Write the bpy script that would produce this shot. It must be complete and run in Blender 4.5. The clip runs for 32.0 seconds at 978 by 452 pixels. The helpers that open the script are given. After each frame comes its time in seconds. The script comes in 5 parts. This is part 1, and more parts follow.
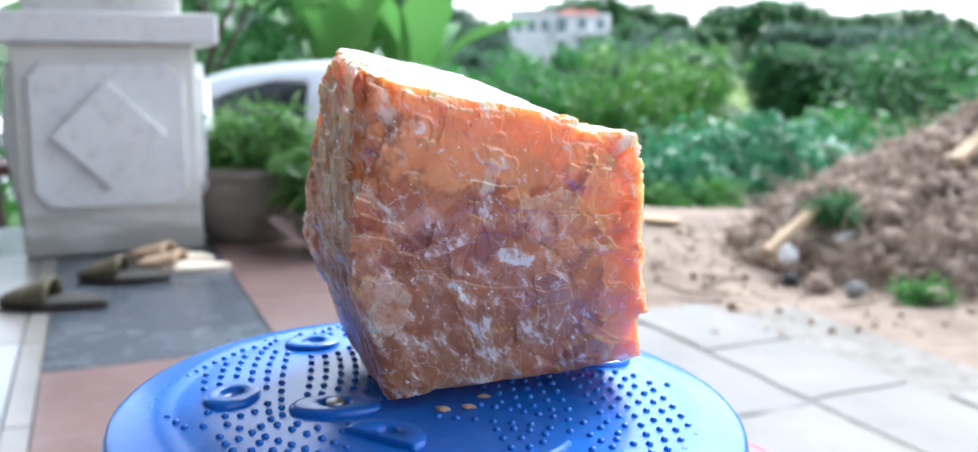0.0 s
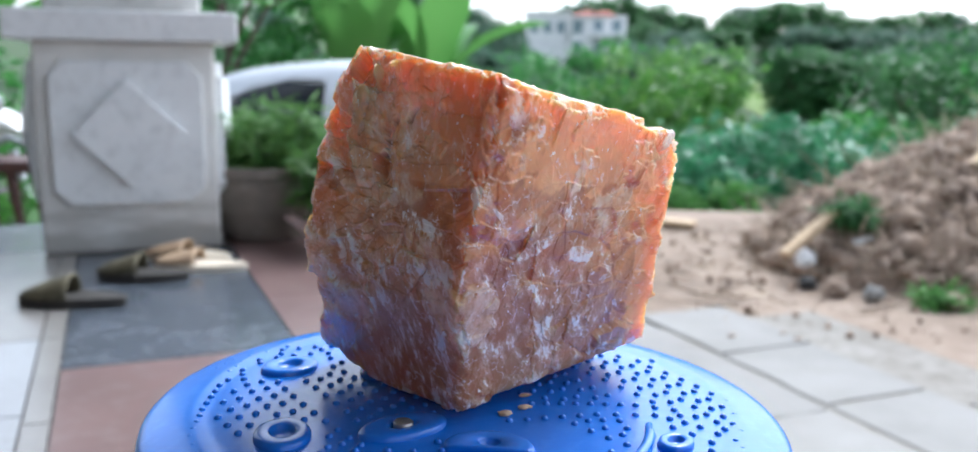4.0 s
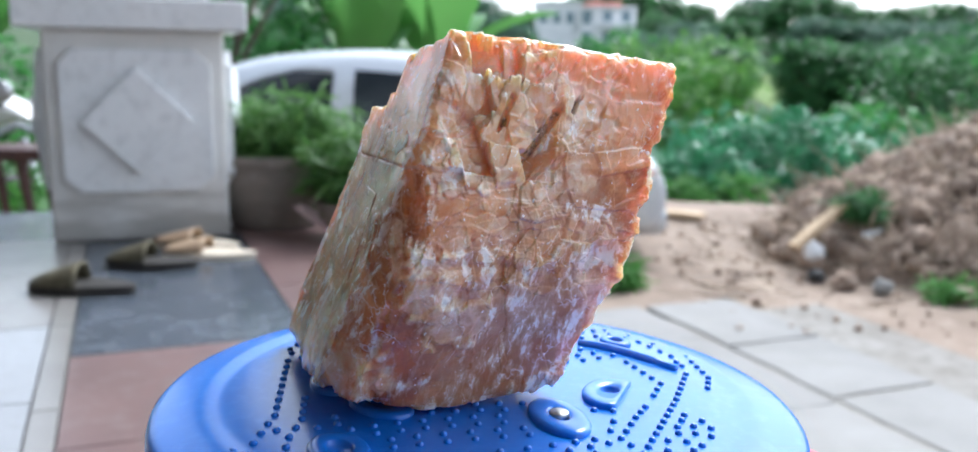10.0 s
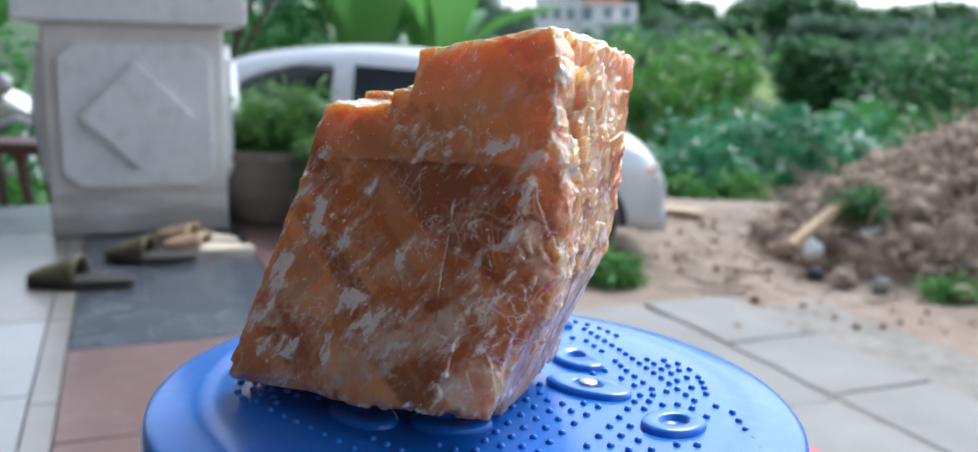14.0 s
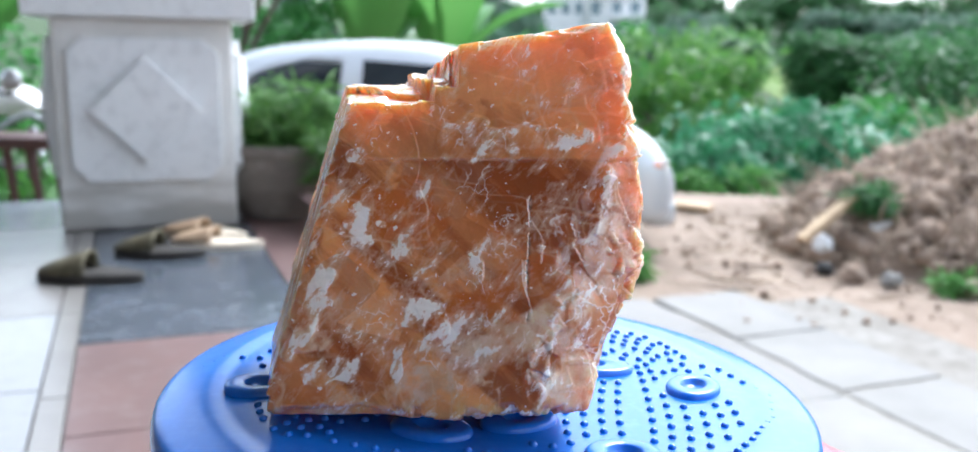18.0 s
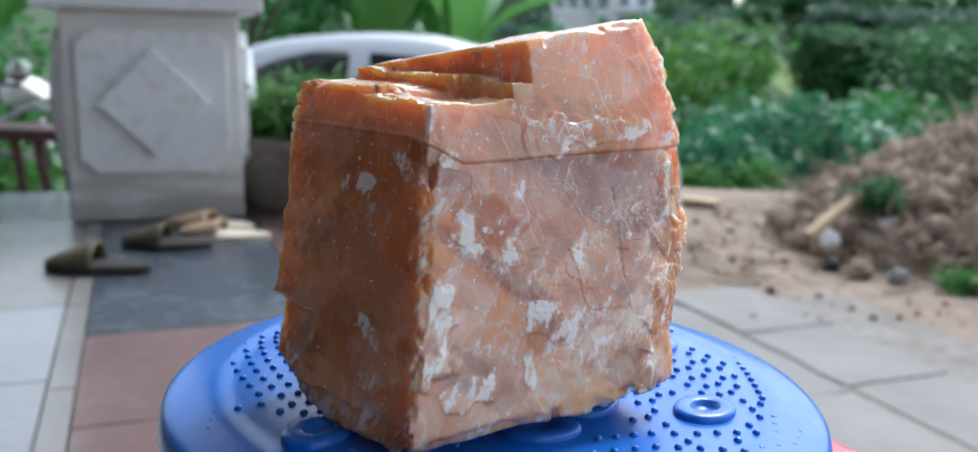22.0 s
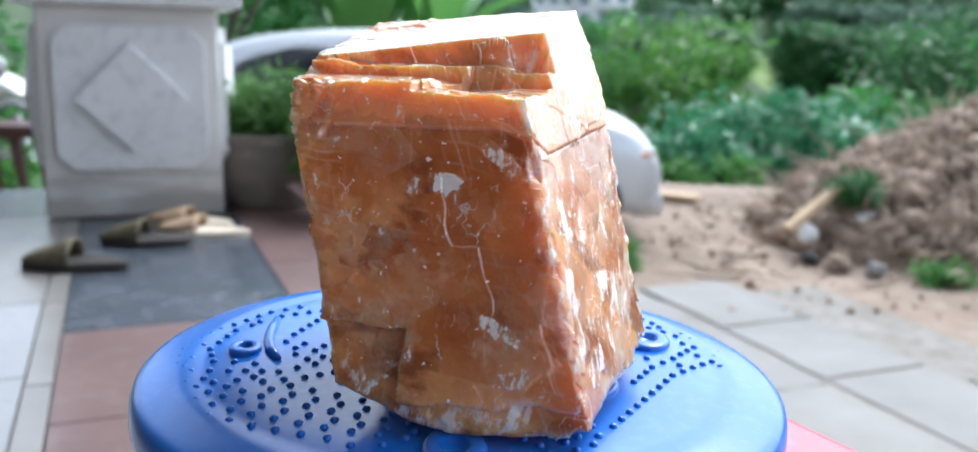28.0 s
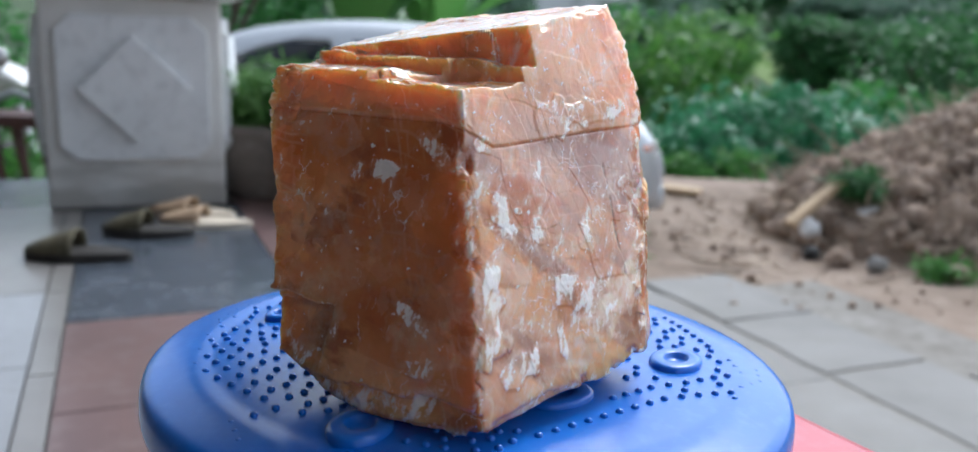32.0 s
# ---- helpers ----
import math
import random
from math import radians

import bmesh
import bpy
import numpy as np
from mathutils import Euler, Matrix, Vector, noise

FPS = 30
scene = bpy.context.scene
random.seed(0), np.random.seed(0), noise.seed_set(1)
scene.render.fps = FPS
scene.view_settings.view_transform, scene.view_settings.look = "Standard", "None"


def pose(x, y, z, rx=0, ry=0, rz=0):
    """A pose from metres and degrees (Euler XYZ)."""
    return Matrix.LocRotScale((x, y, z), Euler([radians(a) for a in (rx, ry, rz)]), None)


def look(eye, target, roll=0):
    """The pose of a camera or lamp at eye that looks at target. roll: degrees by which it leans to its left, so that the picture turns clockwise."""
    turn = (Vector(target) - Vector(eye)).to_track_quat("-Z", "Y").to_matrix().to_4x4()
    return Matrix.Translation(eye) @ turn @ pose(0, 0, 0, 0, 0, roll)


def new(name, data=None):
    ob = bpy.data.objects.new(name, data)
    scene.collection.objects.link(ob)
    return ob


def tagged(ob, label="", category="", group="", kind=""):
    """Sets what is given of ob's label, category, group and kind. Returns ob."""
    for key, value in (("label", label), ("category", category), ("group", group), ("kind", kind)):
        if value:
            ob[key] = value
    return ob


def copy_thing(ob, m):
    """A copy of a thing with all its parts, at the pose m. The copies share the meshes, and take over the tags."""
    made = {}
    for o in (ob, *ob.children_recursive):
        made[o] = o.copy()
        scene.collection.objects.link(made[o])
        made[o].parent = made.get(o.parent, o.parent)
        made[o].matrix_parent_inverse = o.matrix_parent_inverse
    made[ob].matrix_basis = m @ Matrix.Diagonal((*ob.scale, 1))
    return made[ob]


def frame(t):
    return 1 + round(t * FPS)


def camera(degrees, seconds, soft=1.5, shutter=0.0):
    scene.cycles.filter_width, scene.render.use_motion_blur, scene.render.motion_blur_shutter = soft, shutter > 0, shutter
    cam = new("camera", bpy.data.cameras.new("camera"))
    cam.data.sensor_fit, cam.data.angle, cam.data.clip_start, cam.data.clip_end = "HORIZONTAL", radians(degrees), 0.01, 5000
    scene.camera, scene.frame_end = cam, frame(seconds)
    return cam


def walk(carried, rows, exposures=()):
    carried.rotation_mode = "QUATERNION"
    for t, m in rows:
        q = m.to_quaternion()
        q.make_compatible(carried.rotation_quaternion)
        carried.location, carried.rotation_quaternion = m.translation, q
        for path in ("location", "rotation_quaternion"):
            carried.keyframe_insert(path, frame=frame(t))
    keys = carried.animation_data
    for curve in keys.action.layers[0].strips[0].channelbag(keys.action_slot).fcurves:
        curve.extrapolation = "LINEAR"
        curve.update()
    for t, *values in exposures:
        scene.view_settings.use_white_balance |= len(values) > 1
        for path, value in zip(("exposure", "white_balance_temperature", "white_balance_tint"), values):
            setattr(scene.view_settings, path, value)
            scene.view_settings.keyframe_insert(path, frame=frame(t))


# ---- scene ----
# ---- camera: seconds, place, pitch, yaw to the right, lean ----
CAM_ROWS = [
    (0.0, 0.0131, -0.3692, 0.6359, -9.98, 1.60, 0.39),
    (0.5, 0.0118, -0.3695, 0.6369, -9.99, 1.54, 0.44),
    (1.0, 0.0095, -0.3708, 0.6376, -10.00, 1.55, 0.47),
    (1.5, 0.0076, -0.3707, 0.6376, -10.00, 1.56, 0.52),
    (2.0, 0.0047, -0.3689, 0.6385, -9.99, 1.50, 0.58),
    (2.5, 0.0018, -0.3696, 0.6405, -9.84, 1.49, 0.75),
    (3.0, 0.0046, -0.3645, 0.6382, -9.81, 1.43, 0.86),
    (3.5, 0.0031, -0.3621, 0.6368, -9.87, 1.04, 0.83),
    (5.5, 0.0032, -0.3596, 0.6330, -10.09, 0.34, 0.73),
    (6.0, 0.0013, -0.3589, 0.6334, -10.16, 0.23, 0.73),
    (6.5, -0.0001, -0.3584, 0.6346, -10.19, 0.13, 0.81),
    (7.0, 0.0013, -0.3589, 0.6343, -10.24, 0.09, 0.87),
    (7.5, -0.0006, -0.3578, 0.6347, -10.27, 0.11, 0.95),
    (8.0, 0.0002, -0.3582, 0.6349, -10.30, 0.13, 1.05),
    (8.5, 0.0024, -0.3571, 0.6347, -10.40, 0.16, 1.04),
    (9.0, 0.0038, -0.3564, 0.6326, -10.47, 0.20, 0.99),
    (9.5, -0.0007, -0.3566, 0.6346, -10.49, 0.20, 0.99),
    (10.0, 0.0008, -0.3573, 0.6336, -10.53, 0.21, 1.03),
    (10.5, -0.0003, -0.3581, 0.6345, -10.58, 0.23, 1.06),
    (11.0, -0.0000, -0.3585, 0.6352, -10.61, 0.23, 1.17),
    (11.5, -0.0002, -0.3593, 0.6348, -10.64, 0.22, 1.29),
    (12.0, 0.0016, -0.3568, 0.6344, -10.75, 0.23, 1.33),
    (12.5, 0.0015, -0.3563, 0.6328, -10.78, 0.22, 1.34),
    (13.0, 0.0008, -0.3562, 0.6348, -10.78, 0.27, 1.34),
    (13.5, 0.0003, -0.3564, 0.6341, -10.77, 0.26, 1.33),
    (14.0, 0.0011, -0.3557, 0.6324, -10.77, 0.27, 1.32),
    (14.5, 0.0017, -0.3565, 0.6338, -10.75, 0.28, 1.35),
    (16.5, 0.0019, -0.3539, 0.6329, -10.92, 0.06, 1.20),
    (17.0, 0.0018, -0.3528, 0.6326, -10.98, -0.08, 1.16),
    (17.5, 0.0016, -0.3528, 0.6336, -11.02, -0.19, 1.14),
    (18.0, 0.0002, -0.3533, 0.6319, -11.11, -0.26, 1.24),
    (18.5, -0.0014, -0.3503, 0.6286, -11.23, -0.48, 1.22),
    (19.0, -0.0015, -0.3513, 0.6304, -11.29, -0.59, 1.23),
    (19.5, -0.0033, -0.3520, 0.6314, -11.33, -0.71, 1.28),
    (20.0, -0.0012, -0.3525, 0.6306, -11.41, -0.74, 1.33),
    (20.5, -0.0018, -0.3521, 0.6304, -11.46, -0.76, 1.34),
    (21.0, -0.0003, -0.3517, 0.6303, -11.52, -0.72, 1.41),
    (21.5, -0.0015, -0.3527, 0.6316, -11.55, -0.69, 1.43),
    (22.0, -0.0008, -0.3525, 0.6318, -11.53, -0.65, 1.46),
    (22.5, 0.0018, -0.3538, 0.6308, -11.55, -0.61, 1.47),
    (23.0, 0.0039, -0.3550, 0.6312, -11.52, -0.50, 1.51),
    (23.5, 0.0039, -0.3563, 0.6308, -11.48, -0.43, 1.52),
    (24.0, 0.0060, -0.3582, 0.6288, -11.56, -0.23, 1.56),
    (24.5, 0.0049, -0.3610, 0.6326, -11.50, 0.00, 1.63),
    (25.0, 0.0051, -0.3645, 0.6306, -11.54, 0.16, 1.69),
    (25.5, 0.0074, -0.3641, 0.6300, -11.56, 0.29, 1.63),
    (27.5, 0.0057, -0.3606, 0.6294, -11.71, 0.53, 1.40),
    (28.0, 0.0060, -0.3608, 0.6295, -11.72, 0.52, 1.46),
    (28.5, 0.0071, -0.3591, 0.6290, -11.79, 0.53, 1.50),
    (29.0, 0.0065, -0.3589, 0.6288, -11.81, 0.53, 1.48),
    (29.5, 0.0069, -0.3592, 0.6295, -11.86, 0.53, 1.52),
    (30.0, 0.0094, -0.3619, 0.6316, -11.87, 0.60, 1.62),
    (30.5, 0.0057, -0.3619, 0.6318, -11.93, 0.61, 1.71),
    (31.0, 0.0068, -0.3619, 0.6301, -11.97, 0.61, 1.73),
    (31.5, 0.0048, -0.3584, 0.6290, -12.05, 0.54, 1.74),
    (32.0, 0.0029, -0.3612, 0.6300, -12.20, 0.45, 1.78),
]
TURN_ROWS = [
    (0.0, 0.0), (0.5, 0.8), (1.0, 12.8), (1.5, 12.4), (2.0, 16.7), (2.5, 21.2), (3.0, 21.5), (3.5, 21.4), (5.5, 47.6),
    (6.0, 47.5), (6.5, 56.7), (7.0, 70.1), (7.5, 77.9), (8.0, 84.7), (8.5, 85.3), (9.0, 85.3), (9.5, 86.8), (10.0, 99.8),
    (10.5, 101.9), (11.0, 105.0), (11.5, 115.6), (12.0, 118.1), (12.5, 118.1), (13.0, 118.4), (13.5, 131.3), (14.0, 141.7), (14.5, 159.7),
    (16.5, 154.7), (17.0, 163.8), (17.5, 166.3), (18.0, 166.5), (18.5, 171.2), (19.0, 176.1), (19.5, 180.2), (20.0, 186.1), (20.5, 187.5),
    (21.0, 187.8), (21.5, 188.4), (22.0, 200.8), (22.5, 213.7), (23.0, 224.1), (23.5, 224.1), (24.0, 224.4), (24.5, 229.5), (25.0, 243.4),
    (25.5, 245.0), (27.5, 231.1), (28.0, 241.0), (28.5, 246.8), (29.0, 249.3), (29.5, 249.7), (30.0, 246.5), (30.5, 227.1), (31.0, 222.6),
    (31.5, 218.7), (32.0, 218.8),
]


def aim(x, y, z, pitch, yaw, lean):
    return pose(x, y, z, 90 + pitch, 0, -yaw) @ pose(0, 0, 0, 0, 0, lean)


# seconds, stops, white balance
EXPOSURES = [(t, s, 5750, 8) for t, s in ((0.0, 1.79), (1.0, 1.65), (2.0, 1.5), (3.0, 1.46), (6.0, 1.46), (8.0, 1.54), (10.0, 1.48), (11.0, 1.36), (12.0, 1.15), (13.0, 1.06), (14.0, 1.17), (17.0, 1.74), (18.0, 1.78), (19.0, 1.66), (20.0, 1.34), (21.0, 1.13), (22.0, 0.97), (23.0, 0.97), (24.0, 1.06), (25.0, 1.43), (28.0, 1.39), (29.0, 1.69), (30.0, 1.56), (31.0, 1.05), (32.0, 0.82))]

cam = camera(56.83, 32.0, soft=1.6)
cam.data.dof.use_dof = True
cam.data.dof.focus_distance = 0.335
cam.data.dof.aperture_fstop = 10.5
walk(cam, [(r[0], aim(*r[1:])) for r in CAM_ROWS], EXPOSURES)

# ---- light: bright overcast sky, soft sun high over the yard ----
world = bpy.data.worlds.new("sky")
scene.world = world
world.use_nodes = True
wn = world.node_tree.nodes
wl = world.node_tree.links
sky = wn.new("ShaderNodeTexSky")
sky.sky_type = 'NISHITA'
sky.sun_disc = False
sky.sun_elevation = radians(52)
sky.sun_rotation = radians(35)
sky.air_density = 1.0
sky.dust_density = 3.0
hsv = wn.new("ShaderNodeHueSaturation")
hsv.inputs["Saturation"].default_value = 0.35
wl.new(sky.outputs[0], hsv.inputs["Color"])
bg = wn["Background"]
bg.inputs["Strength"].default_value = 0.15
wl.new(hsv.outputs[0], bg.inputs["Color"])
sun = new("sun", bpy.data.lights.new("sun", "SUN"))
sun.data.energy, sun.data.angle, sun.data.color = 1.3, radians(25), (1.0, 0.985, 0.96)
sun.matrix_world = look((4, 6, 9), (0, 0, 0))


# ---- materials ----
def material(name, rough=0.6, metal=0.0, spec=0.5):
    m = bpy.data.materials.new(name)
    m.use_nodes = True
    b = m.node_tree.nodes["Principled BSDF"]
    b.inputs["Roughness"].default_value = rough
    b.inputs["Metallic"].default_value = metal
    b.inputs["Specular IOR Level"].default_value = spec
    return m, m.node_tree.nodes, m.node_tree.links, b


def mix_noise(n, l, a, b, scale, detail=5.0, lo=0.35, hi=0.65, coord="Object", rough=0.6, stretch=None):
    """Two colours blended by noise; a and b are colours or sockets."""
    tc = n.new("ShaderNodeTexCoord")
    src = tc.outputs[coord]
    if stretch:
        mp = n.new("ShaderNodeMapping")
        mp.inputs["Scale"].default_value = stretch
        l.new(src, mp.inputs["Vector"])
        src = mp.outputs[0]
    no = n.new("ShaderNodeTexNoise")
    no.inputs["Scale"].default_value = scale
    no.inputs["Detail"].default_value = detail
    no.inputs["Roughness"].default_value = rough
    l.new(src, no.inputs["Vector"])
    ramp = n.new("ShaderNodeMapRange")
    ramp.inputs["From Min"].default_value, ramp.inputs["From Max"].default_value = lo, hi
    l.new(no.outputs["Fac"], ramp.inputs["Value"])
    mx = n.new("ShaderNodeMix")
    mx.data_type = 'RGBA'
    l.new(ramp.outputs[0], mx.inputs["Factor"])
    for sock, c in ((mx.inputs[6], a), (mx.inputs[7], b)):
        if isinstance(c, tuple):
            sock.default_value = (*c, 1.0)
        else:
            l.new(c, sock)
    return mx.outputs[2], no.outputs["Fac"]


def bump(n, l, b, fac, strength=0.3, dist=0.002):
    bu = n.new("ShaderNodeBump")
    bu.inputs["Strength"].default_value = strength
    bu.inputs["Distance"].default_value = dist
    l.new(fac, bu.inputs["Height"])
    l.new(bu.outputs[0], b.inputs["Normal"])


def mottled(name, c1, c2, scale=6.0, c3=None, scale3=40.0, rough=0.6, metal=0.0, spec=0.5, bump_amt=0.3, bump_dist=0.002, per_piece=0.0, stretch=None):
    """A surface of two tones, with a finer third tone, and relief from the finer grain."""
    m, n, l, b = material(name, rough, metal, spec)
    col, fac = mix_noise(n, l, c1, c2, scale, stretch=stretch)
    if c3:
        col, fac = mix_noise(n, l, col, c3, scale3, lo=0.5, hi=0.8)
    if per_piece:
        oi = n.new("ShaderNodeObjectInfo")
        hs = n.new("ShaderNodeHueSaturation")
        mr = n.new("ShaderNodeMapRange")
        mr.inputs["To Min"].default_value, mr.inputs["To Max"].default_value = 1 - per_piece, 1 + per_piece
        l.new(oi.outputs["Random"], mr.inputs["Value"])
        l.new(mr.outputs[0], hs.inputs["Value"])
        l.new(col, hs.inputs["Color"])
        col = hs.outputs[0]
    l.new(col, b.inputs["Base Color"])
    if bump_amt:
        bump(n, l, b, fac, bump_amt, bump_dist)
    return m


def leaf_material(name, c1, c2, rough=0.5, trans=0.25):
    """Leaves that vary from one to the next and let some light through."""
    m, n, l, b = material(name, rough, 0.0, 0.35)
    g = n.new("ShaderNodeNewGeometry")
    mx = n.new("ShaderNodeMix")
    mx.data_type = 'RGBA'
    mx.inputs[6].default_value, mx.inputs[7].default_value = (*c1, 1), (*c2, 1)
    l.new(g.outputs["Random Per Island"], mx.inputs["Factor"])
    l.new(mx.outputs[2], b.inputs["Base Color"])
    tr = n.new("ShaderNodeBsdfTranslucent")
    l.new(mx.outputs[2], tr.inputs["Color"])
    ms = n.new("ShaderNodeMixShader")
    ms.inputs[0].default_value = trans
    l.new(b.outputs[0], ms.inputs[1])
    l.new(tr.outputs[0], ms.inputs[2])
    l.new(ms.outputs[0], n["Material Output"].inputs["Surface"])
    return m


MAT_PLASTER = mottled("grey_plaster", (0.70, 0.69, 0.66), (0.61, 0.60, 0.57), 5.0, (0.45, 0.44, 0.41), 14.0, 0.85, bump_amt=0.2)
MAT_PANEL = mottled("pale_panel", (0.80, 0.81, 0.81), (0.73, 0.745, 0.75), 3.0, (0.60, 0.61, 0.61), 25.0, 0.8, bump_amt=0.15)


def stained_plaster():
    """Grey plaster with a smeared band of damp and dirt low on the plinth."""
    m, n, l, b = material("stained_plaster", 0.88)
    col, fac = mix_noise(n, l, (0.77, 0.76, 0.73), (0.68, 0.67, 0.64), 5.0)
    tc = n.new("ShaderNodeTexCoord")
    sep = n.new("ShaderNodeSeparateXYZ")
    l.new(tc.outputs["Object"], sep.inputs[0])
    no = n.new("ShaderNodeTexNoise")
    no.inputs["Scale"].default_value, no.inputs["Detail"].default_value = 6.0, 5.0
    mp = n.new("ShaderNodeMapping")
    mp.inputs["Scale"].default_value = (0.6, 0.6, 2.4)
    l.new(tc.outputs["Object"], mp.inputs["Vector"])
    l.new(mp.outputs[0], no.inputs["Vector"])
    add = n.new("ShaderNodeMath")
    add.operation = 'MULTIPLY_ADD'
    l.new(sep.outputs["Z"], add.inputs[0])
    add.inputs[1].default_value = -2.2
    l.new(no.outputs["Fac"], add.inputs[2])
    r = n.new("ShaderNodeMapRange")
    r.inputs["From Min"].default_value, r.inputs["From Max"].default_value, r.inputs["To Max"].default_value = 0.10, 0.42, 0.8
    l.new(add.outputs[0], r.inputs["Value"])
    mx = n.new("ShaderNodeMix")
    mx.data_type = 'RGBA'
    l.new(r.outputs[0], mx.inputs["Factor"])
    l.new(col, mx.inputs[6])
    mx.inputs[7].default_value = (0.34, 0.32, 0.285, 1)
    l.new(mx.outputs[2], b.inputs["Base Color"])
    bump(n, l, b, fac, 0.25)
    return m


MAT_STAINED = stained_plaster()
MAT_WHITE_TILE = mottled("white_tile", (0.255, 0.26, 0.264), (0.233, 0.236, 0.238), 3.0, (0.215, 0.213, 0.209), 20.0, 0.18, bump_amt=0.02, per_piece=0.03)
MAT_BORDER_TILE = mottled("cream_border_tile", (0.235, 0.226, 0.211), (0.204, 0.194, 0.181), 5.0, rough=0.25, bump_amt=0.03, per_piece=0.04)
MAT_BROWN_TILE = mottled("brown_tile", (0.17, 0.108, 0.10), (0.13, 0.082, 0.078), 4.0, (0.21, 0.16, 0.15), 18.0, 0.3, bump_amt=0.05, per_piece=0.08)
MAT_DARK_TILE = mottled("dark_slate_tile", (0.045, 0.055, 0.068), (0.07, 0.083, 0.105), 5.0, (0.14, 0.155, 0.175), 16.0, 0.22, bump_amt=0.06, per_piece=0.06)
MAT_GROUT = mottled("grout", (0.3, 0.28, 0.26), (0.22, 0.2, 0.19), 20.0, rough=0.9)
MAT_CONCRETE = mottled("concrete_slab", (0.255, 0.245, 0.23), (0.205, 0.196, 0.182), 1.6, (0.23, 0.22, 0.20), 5.0, 0.9, bump_amt=0.4, bump_dist=0.006, per_piece=0.05)
MAT_JOINT = mottled("sandy_joint", (0.25, 0.235, 0.21), (0.19, 0.17, 0.145), 3.0, (0.13, 0.11, 0.09), 12.0, 0.95)
MAT_DIRT = mottled("dry_earth", (0.27, 0.205, 0.155), (0.17, 0.122, 0.088), 1.1, (0.33, 0.265, 0.21), 6.0, 0.95, bump_amt=0.6, bump_dist=0.02)
MAT_PILE = mottled("earth_heap", (0.29, 0.205, 0.145), (0.15, 0.105, 0.073), 3.0, (0.44, 0.35, 0.265), 14.0, 0.95, bump_amt=0.8, bump_dist=0.03)
MAT_CLOD = mottled("clods", (0.36, 0.26, 0.19), (0.18, 0.13, 0.098), 4.0, (0.52, 0.43, 0.34), 20.0, 0.95, bump_amt=0.6, bump_dist=0.01)
MAT_ROOT = mottled("dry_roots", (0.58, 0.47, 0.35), (0.15, 0.105, 0.075), 4.0, rough=0.9)
MAT_WOOD = mottled("pale_timber", (0.58, 0.43, 0.27), (0.46, 0.33, 0.2), 6.0, (0.35, 0.24, 0.15), 30.0, 0.75, stretch=(1, 8, 8))
MAT_RED_WOOD = mottled("red_brown_wood", (0.07, 0.022, 0.015), (0.04, 0.014, 0.011), 8.0, rough=0.45)
MAT_CLAY = mottled("weathered_pot", (0.27, 0.235, 0.205), (0.20, 0.175, 0.15), 5.0, (0.34, 0.30, 0.26), 18.0, 0.85, bump_amt=0.4)
MAT_SOIL = mottled("soil", (0.06, 0.045, 0.035), (0.035, 0.028, 0.02), 20.0, rough=0.95)
MAT_PINK = mottled("pale_pink_plastic", (0.62, 0.45, 0.44), (0.52, 0.37, 0.36), 8.0, rough=0.4, bump_amt=0.0)
MAT_RED = mottled("red_plastic", (0.52, 0.075, 0.11), (0.44, 0.06, 0.09), 9.0, (0.5, 0.13, 0.16), 60.0, 0.32, bump_amt=0.05)
MAT_CAR = mottled("silver_paint", (0.60, 0.62, 0.64), (0.56, 0.58, 0.6), 60.0, rough=0.22, metal=0.35, bump_amt=0.0)
MAT_GLASS = mottled("tinted_glass", (0.018, 0.024, 0.032), (0.012, 0.016, 0.022), 3.0, rough=0.06, spec=0.5, bump_amt=0.0)
MAT_BLACK = mottled("black_rubber", (0.022, 0.022, 0.022), (0.035, 0.034, 0.033), 20.0, rough=0.7)
MAT_METAL = mottled("grey_metal", (0.5, 0.5, 0.5), (0.4, 0.4, 0.4), 20.0, rough=0.35, metal=0.9, bump_amt=0.0)
MAT_LAMP = mottled("lamp_glass", (0.75, 0.72, 0.7), (0.68, 0.62, 0.58), 12.0, rough=0.1, bump_amt=0.0)
MAT_AMBER = mottled("amber_lens", (0.75, 0.28, 0.14), (0.7, 0.24, 0.1), 12.0, rough=0.2, bump_amt=0.0)
MAT_SLIPPER = mottled("olive_slipper", (0.10, 0.085, 0.045), (0.055, 0.048, 0.028), 20.0, (0.16, 0.14, 0.09), 60.0, 0.7)
MAT_SOLE = mottled("dark_sole", (0.025, 0.022, 0.02), (0.04, 0.035, 0.03), 30.0, rough=0.7)
MAT_TAN = mottled("tan_slipper", (0.46, 0.33, 0.21), (0.36, 0.25, 0.16), 14.0, (0.22, 0.15, 0.10), 40.0, 0.7)
MAT_CREAM = mottled("cream_sole", (0.66, 0.58, 0.46), (0.55, 0.48, 0.38), 20.0, rough=0.7)
MAT_BARK = mottled("bark", (0.13, 0.10, 0.075), (0.08, 0.062, 0.048), 8.0, rough=0.95, bump_amt=0.8, bump_dist=0.02)
MAT_HOUSE = mottled("house_render", (0.90, 0.88, 0.86), (0.84, 0.82, 0.80), 0.6, (0.55, 0.53, 0.5), 4.0, 0.85)
MAT_ROOF = mottled("red_roof", (0.48, 0.17, 0.13), (0.4, 0.13, 0.1), 3.0, rough=0.8)
